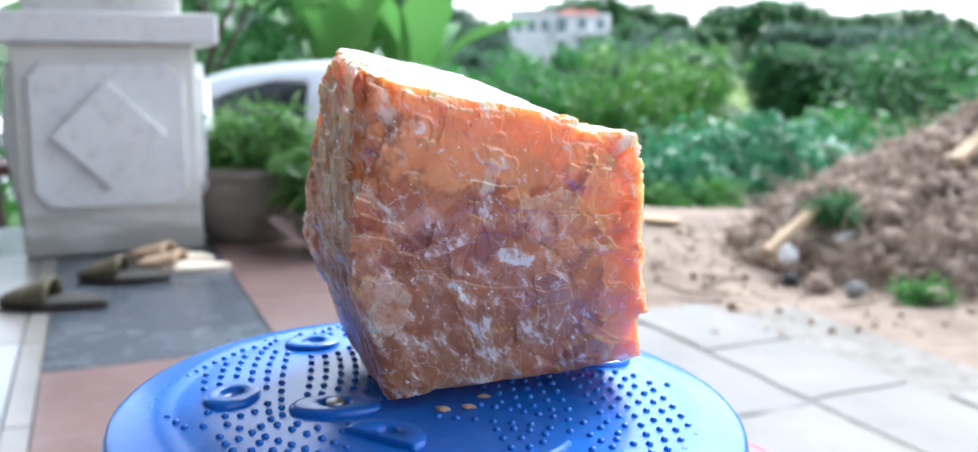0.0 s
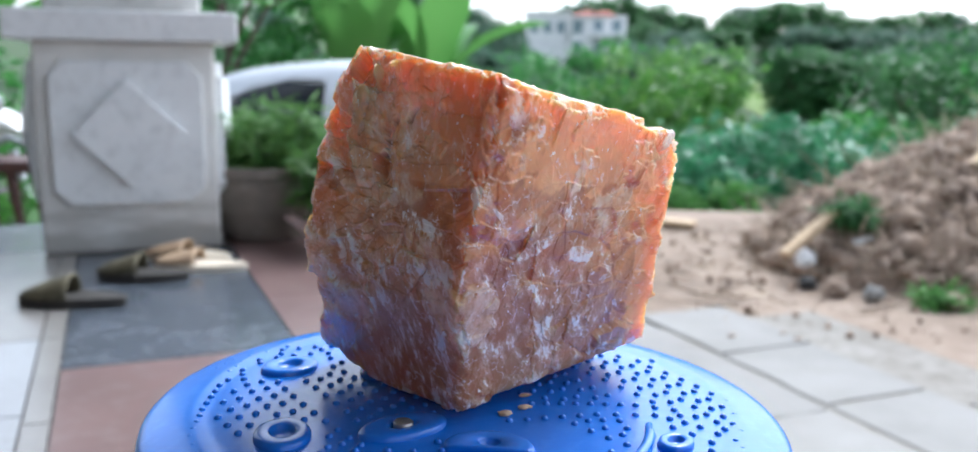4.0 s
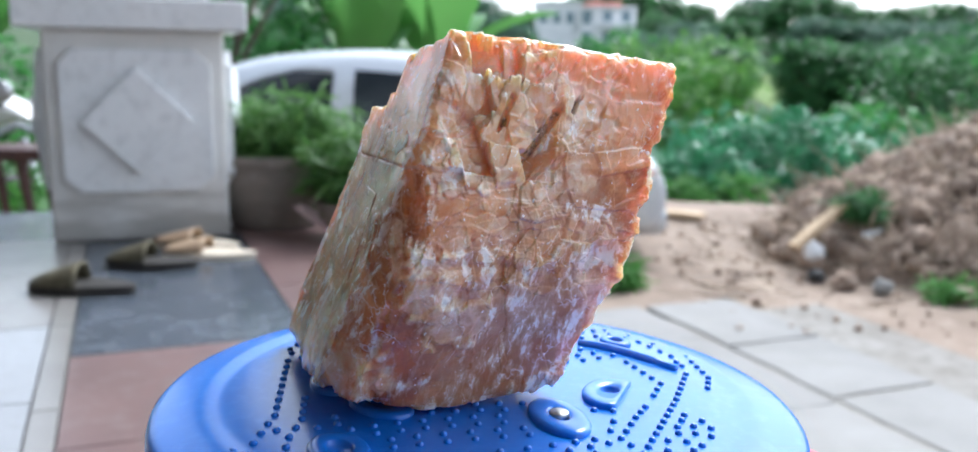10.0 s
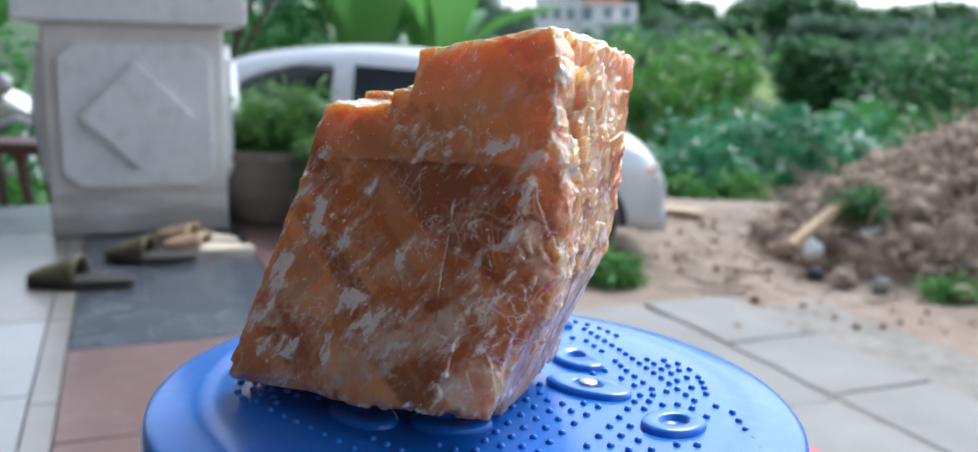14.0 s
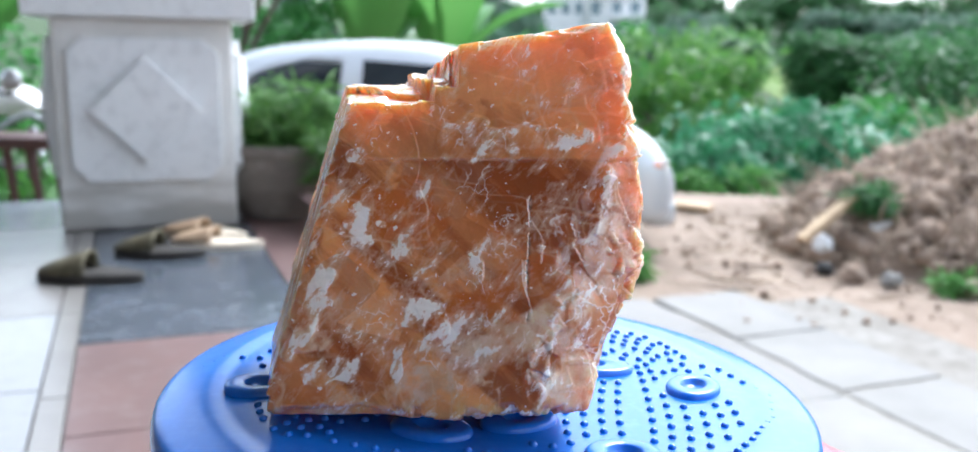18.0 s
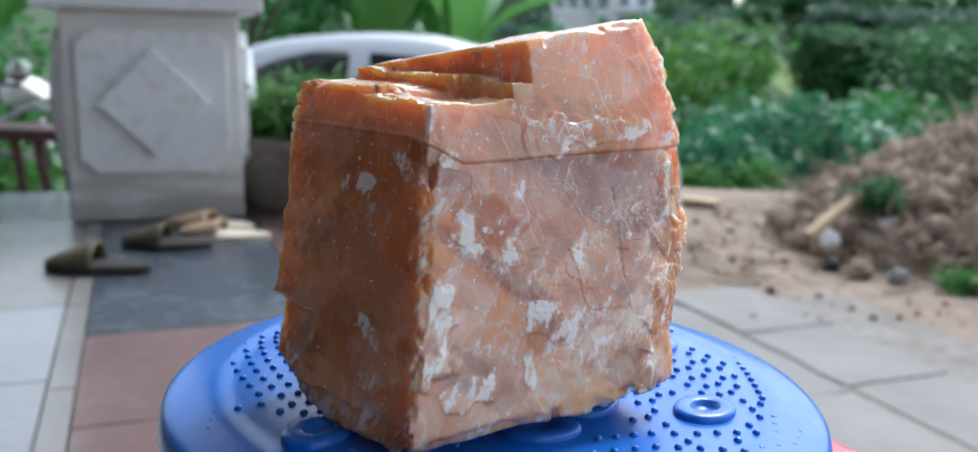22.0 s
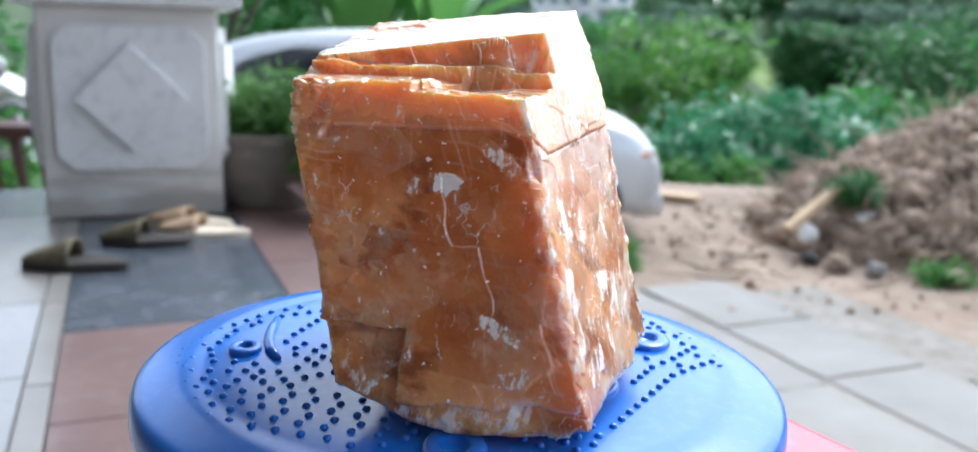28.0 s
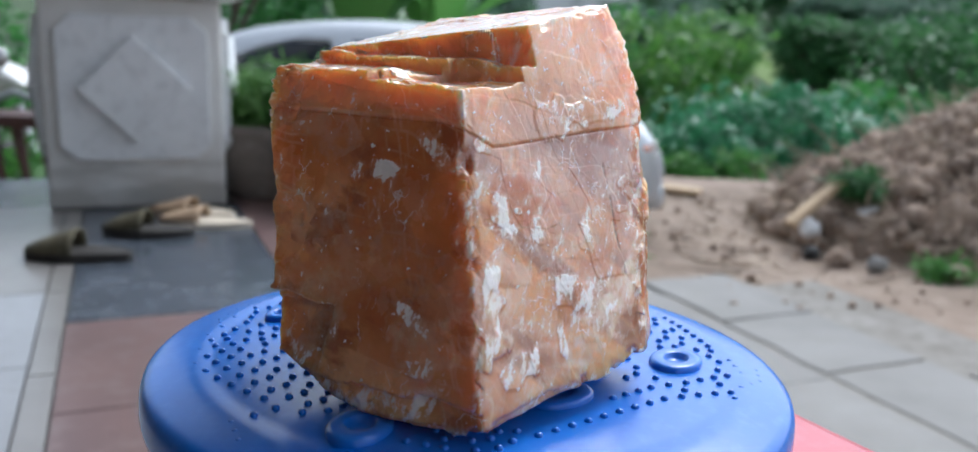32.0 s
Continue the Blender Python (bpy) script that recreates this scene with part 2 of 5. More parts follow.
MAT_WINDOW = mottled("far_window", (0.24, 0.31, 0.33), (0.18, 0.24, 0.27), 2.0, rough=0.15)
MAT_CEILING = mottled("porch_plaster", (0.62, 0.61, 0.59), (0.55, 0.54, 0.52), 2.0, rough=0.9)
MAT_SHADE_WALL = mottled("dark_shade_wall", (0.10, 0.09, 0.078), (0.08, 0.07, 0.062), 2.0, rough=0.8)
MAT_FIELD = mottled("meadow", (0.16, 0.23, 0.06), (0.11, 0.18, 0.05), 0.5, (0.2, 0.26, 0.08), 3.0, 0.95)
MAT_HILL = mottled("wooded_ground", (0.035, 0.07, 0.025), (0.05, 0.085, 0.03), 0.2, (0.06, 0.1, 0.04), 1.5, 0.95)
MAT_WHITE_PLASTIC = mottled("white_scrap", (0.75, 0.74, 0.72), (0.65, 0.64, 0.62), 12.0, rough=0.5)
LEAF_DARK = leaf_material("dark_leaves", (0.032, 0.12, 0.038), (0.08, 0.21, 0.065), 0.5, 0.4)
LEAF_MID = leaf_material("green_leaves", (0.035, 0.16, 0.035), (0.10, 0.30, 0.075), 0.5, 0.4)
LEAF_YELLOW = leaf_material("yellow_green_leaves", (0.06, 0.19, 0.035), (0.15, 0.31, 0.06), 0.5, 0.4)
LEAF_TEAL = leaf_material("cassava_leaves", (0.035, 0.165, 0.07), (0.085, 0.28, 0.135), 0.45, 0.35)
LEAF_BANANA = leaf_material("banana_leaves", (0.10, 0.27, 0.06), (0.15, 0.34, 0.09), 0.4, 0.4)
LEAF_FERN = leaf_material("potted_leaves", (0.05, 0.15, 0.03), (0.14, 0.28, 0.07), 0.5, 0.35)
LEAF_GRASS = leaf_material("grass_blades", (0.05, 0.18, 0.03), (0.13, 0.32, 0.07), 0.5, 0.4)
# distance haze is mixed into this green: bluer and greyer than the near leaves
LEAF_FAR = leaf_material("far_leaves_hazed", (0.055, 0.12, 0.075), (0.10, 0.19, 0.12), 0.6, 0.35)


# ---- builders ----
def finish(bm, name, mat, smooth=False):
    me = bpy.data.meshes.new(name)
    bm.normal_update()
    bm.to_mesh(me)
    bm.free()
    me.materials.append(mat)
    if smooth:
        me.polygons.foreach_set("use_smooth", [True] * len(me.polygons))
    return me


def part(name, bm, mat, parent=None, label="", smooth=False, at=None):
    """One mesh object, under a thing or part if a parent is given."""
    me = bm if isinstance(bm, bpy.types.Mesh) else finish(bm, name, mat, smooth)
    ob = new(name, me)
    if parent:
        ob.parent = parent
    if at is not None:
        ob.matrix_basis = at
    if label:
        ob["label"] = label
    return ob


def empty(name, at, label, category, group="", kind=""):
    ob = new(name)
    ob.empty_display_size = 0.05
    ob.matrix_basis = at
    return tagged(ob, label, category, group, kind)


def box(x0, x1, y0, y1, z0, z1, bevel=0.0, seg=2, bm=None):
    own = bm is None
    bm = bm or bmesh.new()
    m = Matrix.LocRotScale(((x0 + x1) / 2, (y0 + y1) / 2, (z0 + z1) / 2), None, (x1 - x0, y1 - y0, z1 - z0))
    r = bmesh.ops.create_cube(bm, size=1, matrix=m)
    if bevel:
        es = list({e for v in r["verts"] for e in v.link_edges})
        bmesh.ops.bevel(bm, geom=es, offset=bevel, segments=seg, profile=0.5, affect='EDGES')
    return bm


def lathe(profile, steps=48, cap=True):
    """A turned form from (radius, height) pairs, bottom to top or the other way."""
    bm = bmesh.new()
    rings = []
    for r, z in profile:
        rings.append([bm.verts.new((r * math.cos(2 * math.pi * i / steps), r * math.sin(2 * math.pi * i / steps), z)) for i in range(steps)])
    for a, b in zip(rings, rings[1:]):
        for i in range(steps):
            j = (i + 1) % steps
            bm.faces.new((a[i], a[j], b[j], b[i]))
    if cap:
        bm.faces.new(rings[0])
        bm.faces.new(rings[-1])
    bmesh.ops.recalc_face_normals(bm, faces=bm.faces)
    return bm


def tube(points, radii, sides=8):
    """A round bar along points, with one radius a point."""
    bm = bmesh.new()
    rings = []
    pts = [Vector(p) for p in points]
    for i, p in enumerate(pts):
        d = (pts[min(i + 1, len(pts) - 1)] - pts[max(i - 1, 0)]).normalized()
        u = d.orthogonal().normalized() if i == 0 else (u - d * u.dot(d)).normalized()
        w = d.cross(u)
        r = radii[i] if hasattr(radii, "__len__") else radii
        rings.append([bm.verts.new(p + r * (math.cos(a) * u + math.sin(a) * w)) for a in [2 * math.pi * k / sides for k in range(sides)]])
    for a, b in zip(rings, rings[1:]):
        for k in range(sides):
            bm.faces.new((a[k], a[(k + 1) % sides], b[(k + 1) % sides], b[k]))
    bm.faces.new(rings[0])
    bm.faces.new(rings[-1])
    bmesh.ops.recalc_face_normals(bm, faces=bm.faces)
    return bm


def prism(outline, z0, z1, bevel=0.0, bm=None):
    """An upright block over an outline of (x, y)."""
    bm = bm or bmesh.new()
    lo = [bm.verts.new((x, y, z0)) for x, y in outline]
    hi = [bm.verts.new((x, y, z1)) for x, y in outline]
    n = len(outline)
    fs = [bm.faces.new(lo), bm.faces.new(hi)]
    for i in range(n):
        fs.append(bm.faces.new((lo[i], lo[(i + 1) % n], hi[(i + 1) % n], hi[i])))
    bmesh.ops.recalc_face_normals(bm, faces=fs)
    if bevel:
        top = [e for e in bm.edges if all(v in hi for v in e.verts)]
        bmesh.ops.bevel(bm, geom=top, offset=bevel, segments=2, profile=0.5, affect='EDGES')
    return bm


def mesh_arrays(name, verts, faces, mat, smooth=False):
    me = bpy.data.meshes.new(name)
    verts = np.asarray(verts, dtype=np.float32)
    faces = np.asarray(faces, dtype=np.int32)
    k = faces.shape[1]
    me.vertices.add(len(verts))
    me.vertices.foreach_set("co", verts.ravel())
    me.loops.add(faces.size)
    me.loops.foreach_set("vertex_index", faces.ravel())
    me.polygons.add(len(faces))
    me.polygons.foreach_set("loop_start", np.arange(0, faces.size, k, dtype=np.int32))
    me.polygons.foreach_set("loop_total", np.full(len(faces), k, dtype=np.int32))
    me.update(calc_edges=True)
    me.validate()
    me.materials.append(mat)
    if smooth:
        me.polygons.foreach_set("use_smooth", [True] * len(me.polygons))
    return me


def leaves(name, centres, size, mat, rng, droop=0.3, narrow=0.45, spread=0.4):
    """Many small folded leaves, one island each, at the given places."""
    c = np.asarray(centres)
    n = len(c)
    az = rng.uniform(0, 2 * np.pi, n)
    el = rng.normal(-droop, 0.5, n)
    d = np.stack([np.cos(az) * np.cos(el), np.sin(az) * np.cos(el), np.sin(el)], 1)
    s = np.cross(d, [0, 0, 1.0])
    s /= np.linalg.norm(s, axis=1, keepdims=True) + 1e-9
    roll = rng.normal(0, 0.7, n)[:, None]
    up = np.cross(s, d)
    s = s * np.cos(roll) + up * np.sin(roll)
    up = np.cross(s, d)
    L = (size * rng.uniform(1 - spread, 1 + spread, n))[:, None]
    W = L * narrow
    v = np.stack([c, c + d * L * 0.5 + s * W * 0.5 - up * L * 0.06, c + d * L - up * L * 0.12, c + d * L * 0.5 - s * W * 0.5 - up * L * 0.06], 1)
    f = np.arange(4 * n).reshape(n, 4)
    return mesh_arrays(name, v.reshape(-1, 3), np.concatenate([f[:, [0, 1, 2]], f[:, [0, 2, 3]]]), mat)


def clumps(rng, n_clump, per, extent, clump, floor=-1.0):
    """Leaf places in clumps spread over an uneven ellipsoid shell."""
    d = rng.normal(size=(n_clump, 3))
    d /= np.linalg.norm(d, axis=1, keepdims=True)
    d[:, 2] = np.maximum(d[:, 2], floor)
    r = rng.uniform(0.35, 1.0, n_clump) ** 0.6 * rng.uniform(0.8, 1.12, n_clump)
    cc = d * r[:, None] * np.array(extent)
    p = rng.normal(size=(n_clump, per, 3))
    p /= np.linalg.norm(p, axis=2, keepdims=True)
    p *= rng.uniform(0.3, 1.0, (n_clump, per, 1)) ** 0.5
    sc = clump * rng.uniform(0.6, 1.4, n_clump)[:, None, None]
    return (cc[:, None, :] + p * sc * np.array([1, 1, 0.75])).reshape(-1, 3)


# ---- ground and porch ----
GROUND = -0.85


def ground_height(x, y):
    """Level yard, a low earth bank at its far edge, then a valley and a far wooded slope."""
    z = np.full_like(x, GROUND)
    z = z - 0.012 + 0.012 * np.sin(x * 1.3 + 0.4) * np.sin(y * 0.9)
    bank = np.exp(-((y - (8.75 + 0.12 * np.sin(x * 1.7))) / 0.35) ** 2)
    z = z + 0.10 * bank
    drop = np.clip((y - 9.1) / 5.0, 0, 1)
    z = z - 2.2 * drop * drop * (3 - 2 * drop)
    rise = np.clip((y - 45) / 80.0, 0, 1)
    z = z + 9.0 * rise * rise * (3 - 2 * rise)
    return z


def ground_sheet():
    xs = np.concatenate([-np.geomspace(900, 12, 14), np.linspace(-10, 14, 73), np.geomspace(16, 900, 14)])
    ys = np.concatenate([-np.geomspace(900, 8, 12), np.linspace(-6, 16, 67), np.geomspace(18, 1500, 26)])
    X, Y = np.meshgrid(xs, ys)
    Z = ground_height(X, Y)
    v = np.stack([X, Y, Z], 2).reshape(-1, 3)
    w = len(xs)
    i = (np.arange(len(ys) - 1)[:, None] * w + np.arange(w - 1)[None, :]).ravel()
    f = np.stack([i, i + 1, i + w + 1, i + w], 1)
    me = mesh_arrays("ground", v, f, MAT_DIRT, True)
    me.materials.append(MAT_HILL)
    cy = v[f][:, :, 1].mean(1)
    cx = v[f][:, :, 0].mean(1)
    me.polygons.foreach_set("material_index", ((cy > 9.3) | (cx < -4.5)).astype(np.int32))
    return tagged(new("ground", me), "bare trodden yard earth falling away to wooded valley", "ground", kind="structure")


ground_sheet()
HOUSE_TURN = 22.0
PORCH_U, PORCH_V = 0.72, 3.65


def porch():
    bm = box(-2.05, PORCH_U, -2.6, PORCH_V, GROUND - 0.1, -0.012)
    base = tagged(part("floor", bm, MAT_GROUT, at=pose(0, 0, 0, 0, 0, HOUSE_TURN)), "raised porch floor with white, slate and brown tiles", "floor", kind="structure")
    return base


PORCH = porch()


def ceiling_and_walls():
    tagged(part("ceiling", box(-2.05, 1.0, -2.8, 3.75, 3.3, 3.45), MAT_CEILING, at=pose(0, 0, 0, 0, 0, HOUSE_TURN)), "plain pale porch ceiling", "ceiling", kind="structure")
    # two unseen walls, added dark to dim the stone's reflections from left and behind
    tagged(part("shade_wall_side", box(-2.05, -1.85, -2.6, 3.75, -0.9, 3.3), MAT_SHADE_WALL, at=pose(0, 0, 0, 0, 0, HOUSE_TURN)), "plain dark wall out of view, added to dim light and reflections", "wall", kind="structure")
    tagged(part("shade_wall_back", box(-2.05, -0.35, -2.8, -2.6, -0.9, 3.3), MAT_SHADE_WALL, at=pose(0, 0, 0, 0, 0, HOUSE_TURN)), "plain dark wall out of view, added to dim light and reflections", "wall", kind="structure")


ceiling_and_walls()


# ---- porch column ----
def column():
    """A square porch column: plinth with raised panels, cap slab, narrower shaft."""
    w = 0.2835
    col = empty("porch_column", pose(-1.262, 2.957, 0.0, 0, 0, 19), "grey plastered porch column with raised octagonal panel", "column")
    part("plinth", box(-w, w, -w, w, 0.0, 0.705, 0.012), MAT_STAINED, col)
    part("cap", box(-w - 0.072, w + 0.072, -w - 0.072, w + 0.072, 0.705, 0.803, 0.008), MAT_PANEL, col, "projecting square cap slab")
    part("shaft", box(-0.245, 0.245, -0.245, 0.245, 0.803, 3.3, 0.01), MAT_PLASTER, col)
    for k in range(4):
        turn = pose(0, 0, 0, 0, 0, 90 * k)
        h, c = 0.237, 0.05
        oct_ = [(-h + c, -h), (h - c, -h), (h, -h + c), (h, h - c), (h - c, h), (-h + c, h), (-h, h - c), (-h, -h + c)]
        bm = prism(oct_, 0.0, 0.026, 0.004)
        at = turn @ pose(0, -w, 0.405, 90, 0, 0)
        panel = part("panel", bm, MAT_PANEL, col, "raised octagonal plaster panel", at=at)
        q = 0.175
        part("diamond", prism([(-q, 0), (0, -q), (q, 0), (0, q)], 0.0, 0.030, 0.002), MAT_PANEL, panel, at=pose(0.0, 0.0, 0.0262))
    return col


column()


# ---- rotating board on the stool ----
def disc_profile(r):
    """Height of the moulded top over its centre plane."""
    t = np.clip((r - 0.085) / 0.05, 0, 1)
    return -0.0078 * t * t


LEAN = pose(0, 0, 0.5, 0, 1.3, 0)
BOARD = empty("twist_board", LEAN, "round blue plastic twist board with massage nubs", "twist board")
MAT_BLUE = mottled("blue_plastic", (0.014, 0.15, 0.60), (0.012, 0.13, 0.54), 18.0, (0.025, 0.175, 0.64), 140.0, 0.24, bump_amt=0.03, bump_dist=0.0005)
MAT_GREY_PLASTIC = mottled("grey_underside", (0.35, 0.36, 0.38), (0.28, 0.29, 0.3), 30.0, rough=0.5)


def board_top():
    prof = [(0.0001, 0.0)]
    for r in np.linspace(0.01, 0.126, 30):
        lip = 0.0012 if r > 0.1085 else 0.0
        prof.append((float(r), float(disc_profile(np.array(r)) + lip)))
    edge = prof[-1][1]
    prof += [(0.1285, edge - 0.0008), (0.1302, edge - 0.0026), (0.1311, edge - 0.0055), (0.1314, edge - 0.012), (0.1306, edge - 0.016), (0.128, edge - 0.0165), (0.0001, edge - 0.0165)]
    return lathe(prof, 128, cap=False)


FEATURES = [("ring", -0.061, 0.059, 20), ("ring", -0.0818, -0.014, 70), ("magnet", -0.0383, -0.0236, 10), ("wedge", -0.016, -0.052, -30),
            ("small", 0.0506, -0.074, 30), ("ring", 0.0803, 0.0437, 30), ("oval", 0.006, 0.060, 0), ("oval", -0.0216, 0.0425, 40)]


def ring_mesh(a, b, hole, h=0.0026, steps=36):
    """A raised oval island with a domed shoulder and a sunk hole."""
    bm = bmesh.new()
    prof = [(1.0, -0.001), (0.99, h * 0.5), (0.93, h * 0.85), (0.82, h), (hole + 0.1, h), (hole + 0.02, h * 0.8), (hole, h * 0.2), (0.02, h * 0.1)]
    rings = []
    for s, z in prof:
        rings.append([bm.verts.new((a * s * math.cos(t), b * s * math.sin(t), z)) for t in [2 * math.pi * i / steps for i in range(steps)]])
    for p, q in zip(rings, rings[1:]):
        for i in range(steps):
            bm.faces.new((p[i], p[(i + 1) % steps], q[(i + 1) % steps], q[i]))
    bm.faces.new(rings[-1])
    bmesh.ops.recalc_face_normals(bm, faces=bm.faces)
    return bm


def wedge_mesh(a, b, h=0.0026, hole=0.35, steps=40):
    """A raised island, straight along one side and round on the other, with a round hole near its middle."""
    bm = bmesh.new()
    def edge(t, s):
        x, y = a * math.cos(t), b * math.sin(t)
        y = max(y, -0.35 * b)
        return (x * s, y * s)
    rings = []
    for s, z in [(1.0, -0.001), (0.99, h * 0.6), (0.93, h * 0.9), (0.85, h)]:
        rings.append([bm.verts.new((*edge(2 * math.pi * i / steps, s), z)) for i in range(steps)])
    hr = hole * b
    for r, z in [(hr, h), (hr * 0.9, h * 0.7), (hr * 0.8, h * 0.1)]:
        rings.append([bm.verts.new((r * math.cos(2 * math.pi * i / steps), r * math.sin(2 * math.pi * i / steps) + 0.12 * b, z)) for i in range(steps)])
    for p, q in zip(rings, rings[1:]):
        for i in range(steps):
            bm.faces.new((p[i], p[(i + 1) % steps], q[(i + 1) % steps], q[i]))
    bm.faces.new(rings[-1])
    bmesh.ops.recalc_face_normals(bm, faces=bm.faces)
    return bm


# the curved ridge under the toes
RIDGE = [(0.0515, -0.0560), (0.0460, -0.0645), (0.0386, -0.0722), (0.0310, -0.0785), (0.0239, -0.0834), (0.0128, -0.0905)]
# rows of nubs along the sole edges, in millimetres
NUB_ROWS = [
    [(34, 80), (4, 81), (-27, 82), (-57, 90), (-80, 87), (-94, 74)],
    [(10, 71), (-31, 72), (-47, 76), (-78, 79), (-90, 62)],
    [(24, -95), (13, -96), (-22, -77), (-49, -60), (-82, -39)],
    [(24, -71), (-4, -77), (-24, -65), (-39, -54), (-64, -38)],
    [(20, -18), (43, -27), (60, -35), (78, -50)],
    [(3, -31), (39, -38), (61, -47), (71, -63), (77, -77), (73, -88), (60, -99), (34, -104), (4, -102), (-16, -93)],
    [(15, -31), (44, -47), (60, -60), (66, -76), (56, -88), (33, -96), (11, -95), (-7, -85), (-19, -73)],
    [(96, 14), (112, 14), (116, 32), (110, 52), (102, 60)],
    [(-93, 51), (-104, 26), (-112, 2), (-112, -22), (-92, -44), (-78, -44)],
]


def nub_mesh():
    return finish(lathe([(0.00155, -0.0008), (0.00145, 0.0005), (0.0010, 0.0012), (0.0004, 0.0014)], 8), "nub", MAT_BLUE, True)


def board():
    top = part("top", board_top(), MAT_BLUE, BOARD, smooth=True)
    for kind, x, y, turn in FEATURES:
        z = float(disc_profile(np.array(math.hypot(x, y))))
        at = pose(x, y, z, 0, 0, turn)
        if kind == "ring":
            part("massage_ring", ring_mesh(0.0135, 0.0105, 0.42), MAT_BLUE, top, "raised blue ring with a hole", True, at)
        elif kind == "small":
            part("massage_ring", ring_mesh(0.0085, 0.0065, 0.42), MAT_BLUE, top, "small raised blue ring with a hole", True, at)
        elif kind == "oval":
            part("massage_ring", ring_mesh(0.015, 0.010, 0.36), MAT_BLUE, top, "raised blue ring with a hole", True, at)
        elif kind == "wedge":
            part("massage_wedge", wedge_mesh(0.0165, 0.0125), MAT_BLUE, top, "raised blue wedge with a hole", True, at)
        else:
            part("magnet_holder", ring_mesh(0.0185, 0.0105, 0.3), MAT_BLUE, top, "raised blue oval holder", True, at)
            part("magnet", lathe([(0.0038, 0.0), (0.0038, 0.0030), (0.0034, 0.0034), (0.0001, 0.0034)], 20), MAT_METAL, top, "small round steel magnet", True, at)
    part("massage_ridge", tube([(x, y, float(disc_profile(np.array(math.hypot(x, y)))) + 0.0006) for x, y in RIDGE], [0.0016, 0.0022, 0.0022, 0.0022, 0.0022, 0.0016], 10), MAT_BLUE, top, "curved raised blue ridge", True)
    # nubs in curved rows: along the edges of the two sole shapes, then over their fields
    nub = nub_mesh()
    done = []
    for row in NUB_ROWS:
        for (x0, y0), (x1, y1) in zip(row, row[1:]):
            count = max(1, round(math.hypot(x1 - x0, y1 - y0) / 7.0))
            for i in range(count):
                x, y = (x0 + (x1 - x0) * i / count) * 0.001, (y0 + (y1 - y0) * i / count) * 0.001
                r = math.hypot(x, y)
                if r > 0.119 or any(math.hypot(x - f[1], y - f[2]) < (0.0105 if f[0] == "small" else 0.0155) for f in FEATURES) or any(math.hypot(x - q[0], y - q[1]) < 0.006 for q in RIDGE) or any(math.hypot(x - q[0], y - q[1]) < 0.0052 for q in done):
                    continue
                done.append((x, y))
                part("nub", nub, MAT_BLUE, top, at=pose(x, y, float(disc_profile(np.array(r)))))
    for side in (0, 180):
        cx, cy, tilt = -0.060, 0.010, 8.0
        m = pose(0, 0, 0, 0, 0, side) @ pose(cx, cy, 0, 0, 0, tilt)
        for a in (0.006, 0.0125, 0.019, 0.0255, 0.032, 0.0385):
            b = a + 0.052
            count = int(2 * math.pi * math.sqrt((a * a + b * b) / 2) / 0.0072)
            for i in range(count):
                t = 2 * math.pi * (i + 0.5 * (int(a * 1000) % 2)) / count
                p = m @ Vector((a * math.cos(t) * (1.0 + 0.18 * math.sin(t)), b * math.sin(t), 0))
                r = math.hypot(p.x, p.y)
                if r > 0.112 or any(math.hypot(p.x - f[1], p.y - f[2]) < 0.0165 for f in FEATURES) or any(math.hypot(p.x - q[0], p.y - q[1]) < 0.007 for q in RIDGE):
                    continue
                if any(math.hypot(p.x - q[0], p.y - q[1]) < 0.0055 for q in done):
                    continue
                done.append((p.x, p.y))
                part("nub", nub, MAT_BLUE, top, at=pose(p.x, p.y, float(disc_profile(np.array(r)))))
    part("underside", lathe([(0.09, -0.0445), (0.122, -0.040), (0.125, -0.0248), (0.09, -0.0249)], 64), MAT_GREY_PLASTIC, BOARD, "grey plastic lower plate", True)
    return top


board()


# ---- the crystal block ----
def hash3(i, j, k, seed):
    n = (i * 374761393 + j * 668265263 + k * 2147483647 + seed * 1274126177) & 0xFFFFFFFF
    n = ((n ^ (n >> 13)) * 1274126177) & 0xFFFFFFFF
    return ((n ^ (n >> 16)) & 0xFFFF) / 65535.0


def value_noise(p, scale, seed):
    """Smooth noise from 0 to 1 at the points p."""
    q = p * scale + 100.0
    i = np.floor(q).astype(np.int64)
    f = q - i
    f = f * f * (3 - 2 * f)
    out = 0
    for dx in (0, 1):
        for dy in (0, 1):
            for dz in (0, 1):
                w = np.abs(1 - dx - f[:, 0]) * np.abs(1 - dy - f[:, 1]) * np.abs(1 - dz - f[:, 2])
                out = out + w * hash3(i[:, 0] + dx, i[:, 1] + dy, i[:, 2] + dz, seed)
    return out


def cells(p, scale, seed):
    """Blocky noise: one level for each cleavage cell."""
    i = np.floor(p * scale + 50.0 + 0.35 * (value_noise(p, 60.0, seed + 9)[:, None] - 0.5)).astype(np.int64)
    return hash3(i[:, 0], i[:, 1], i[:, 2], seed)


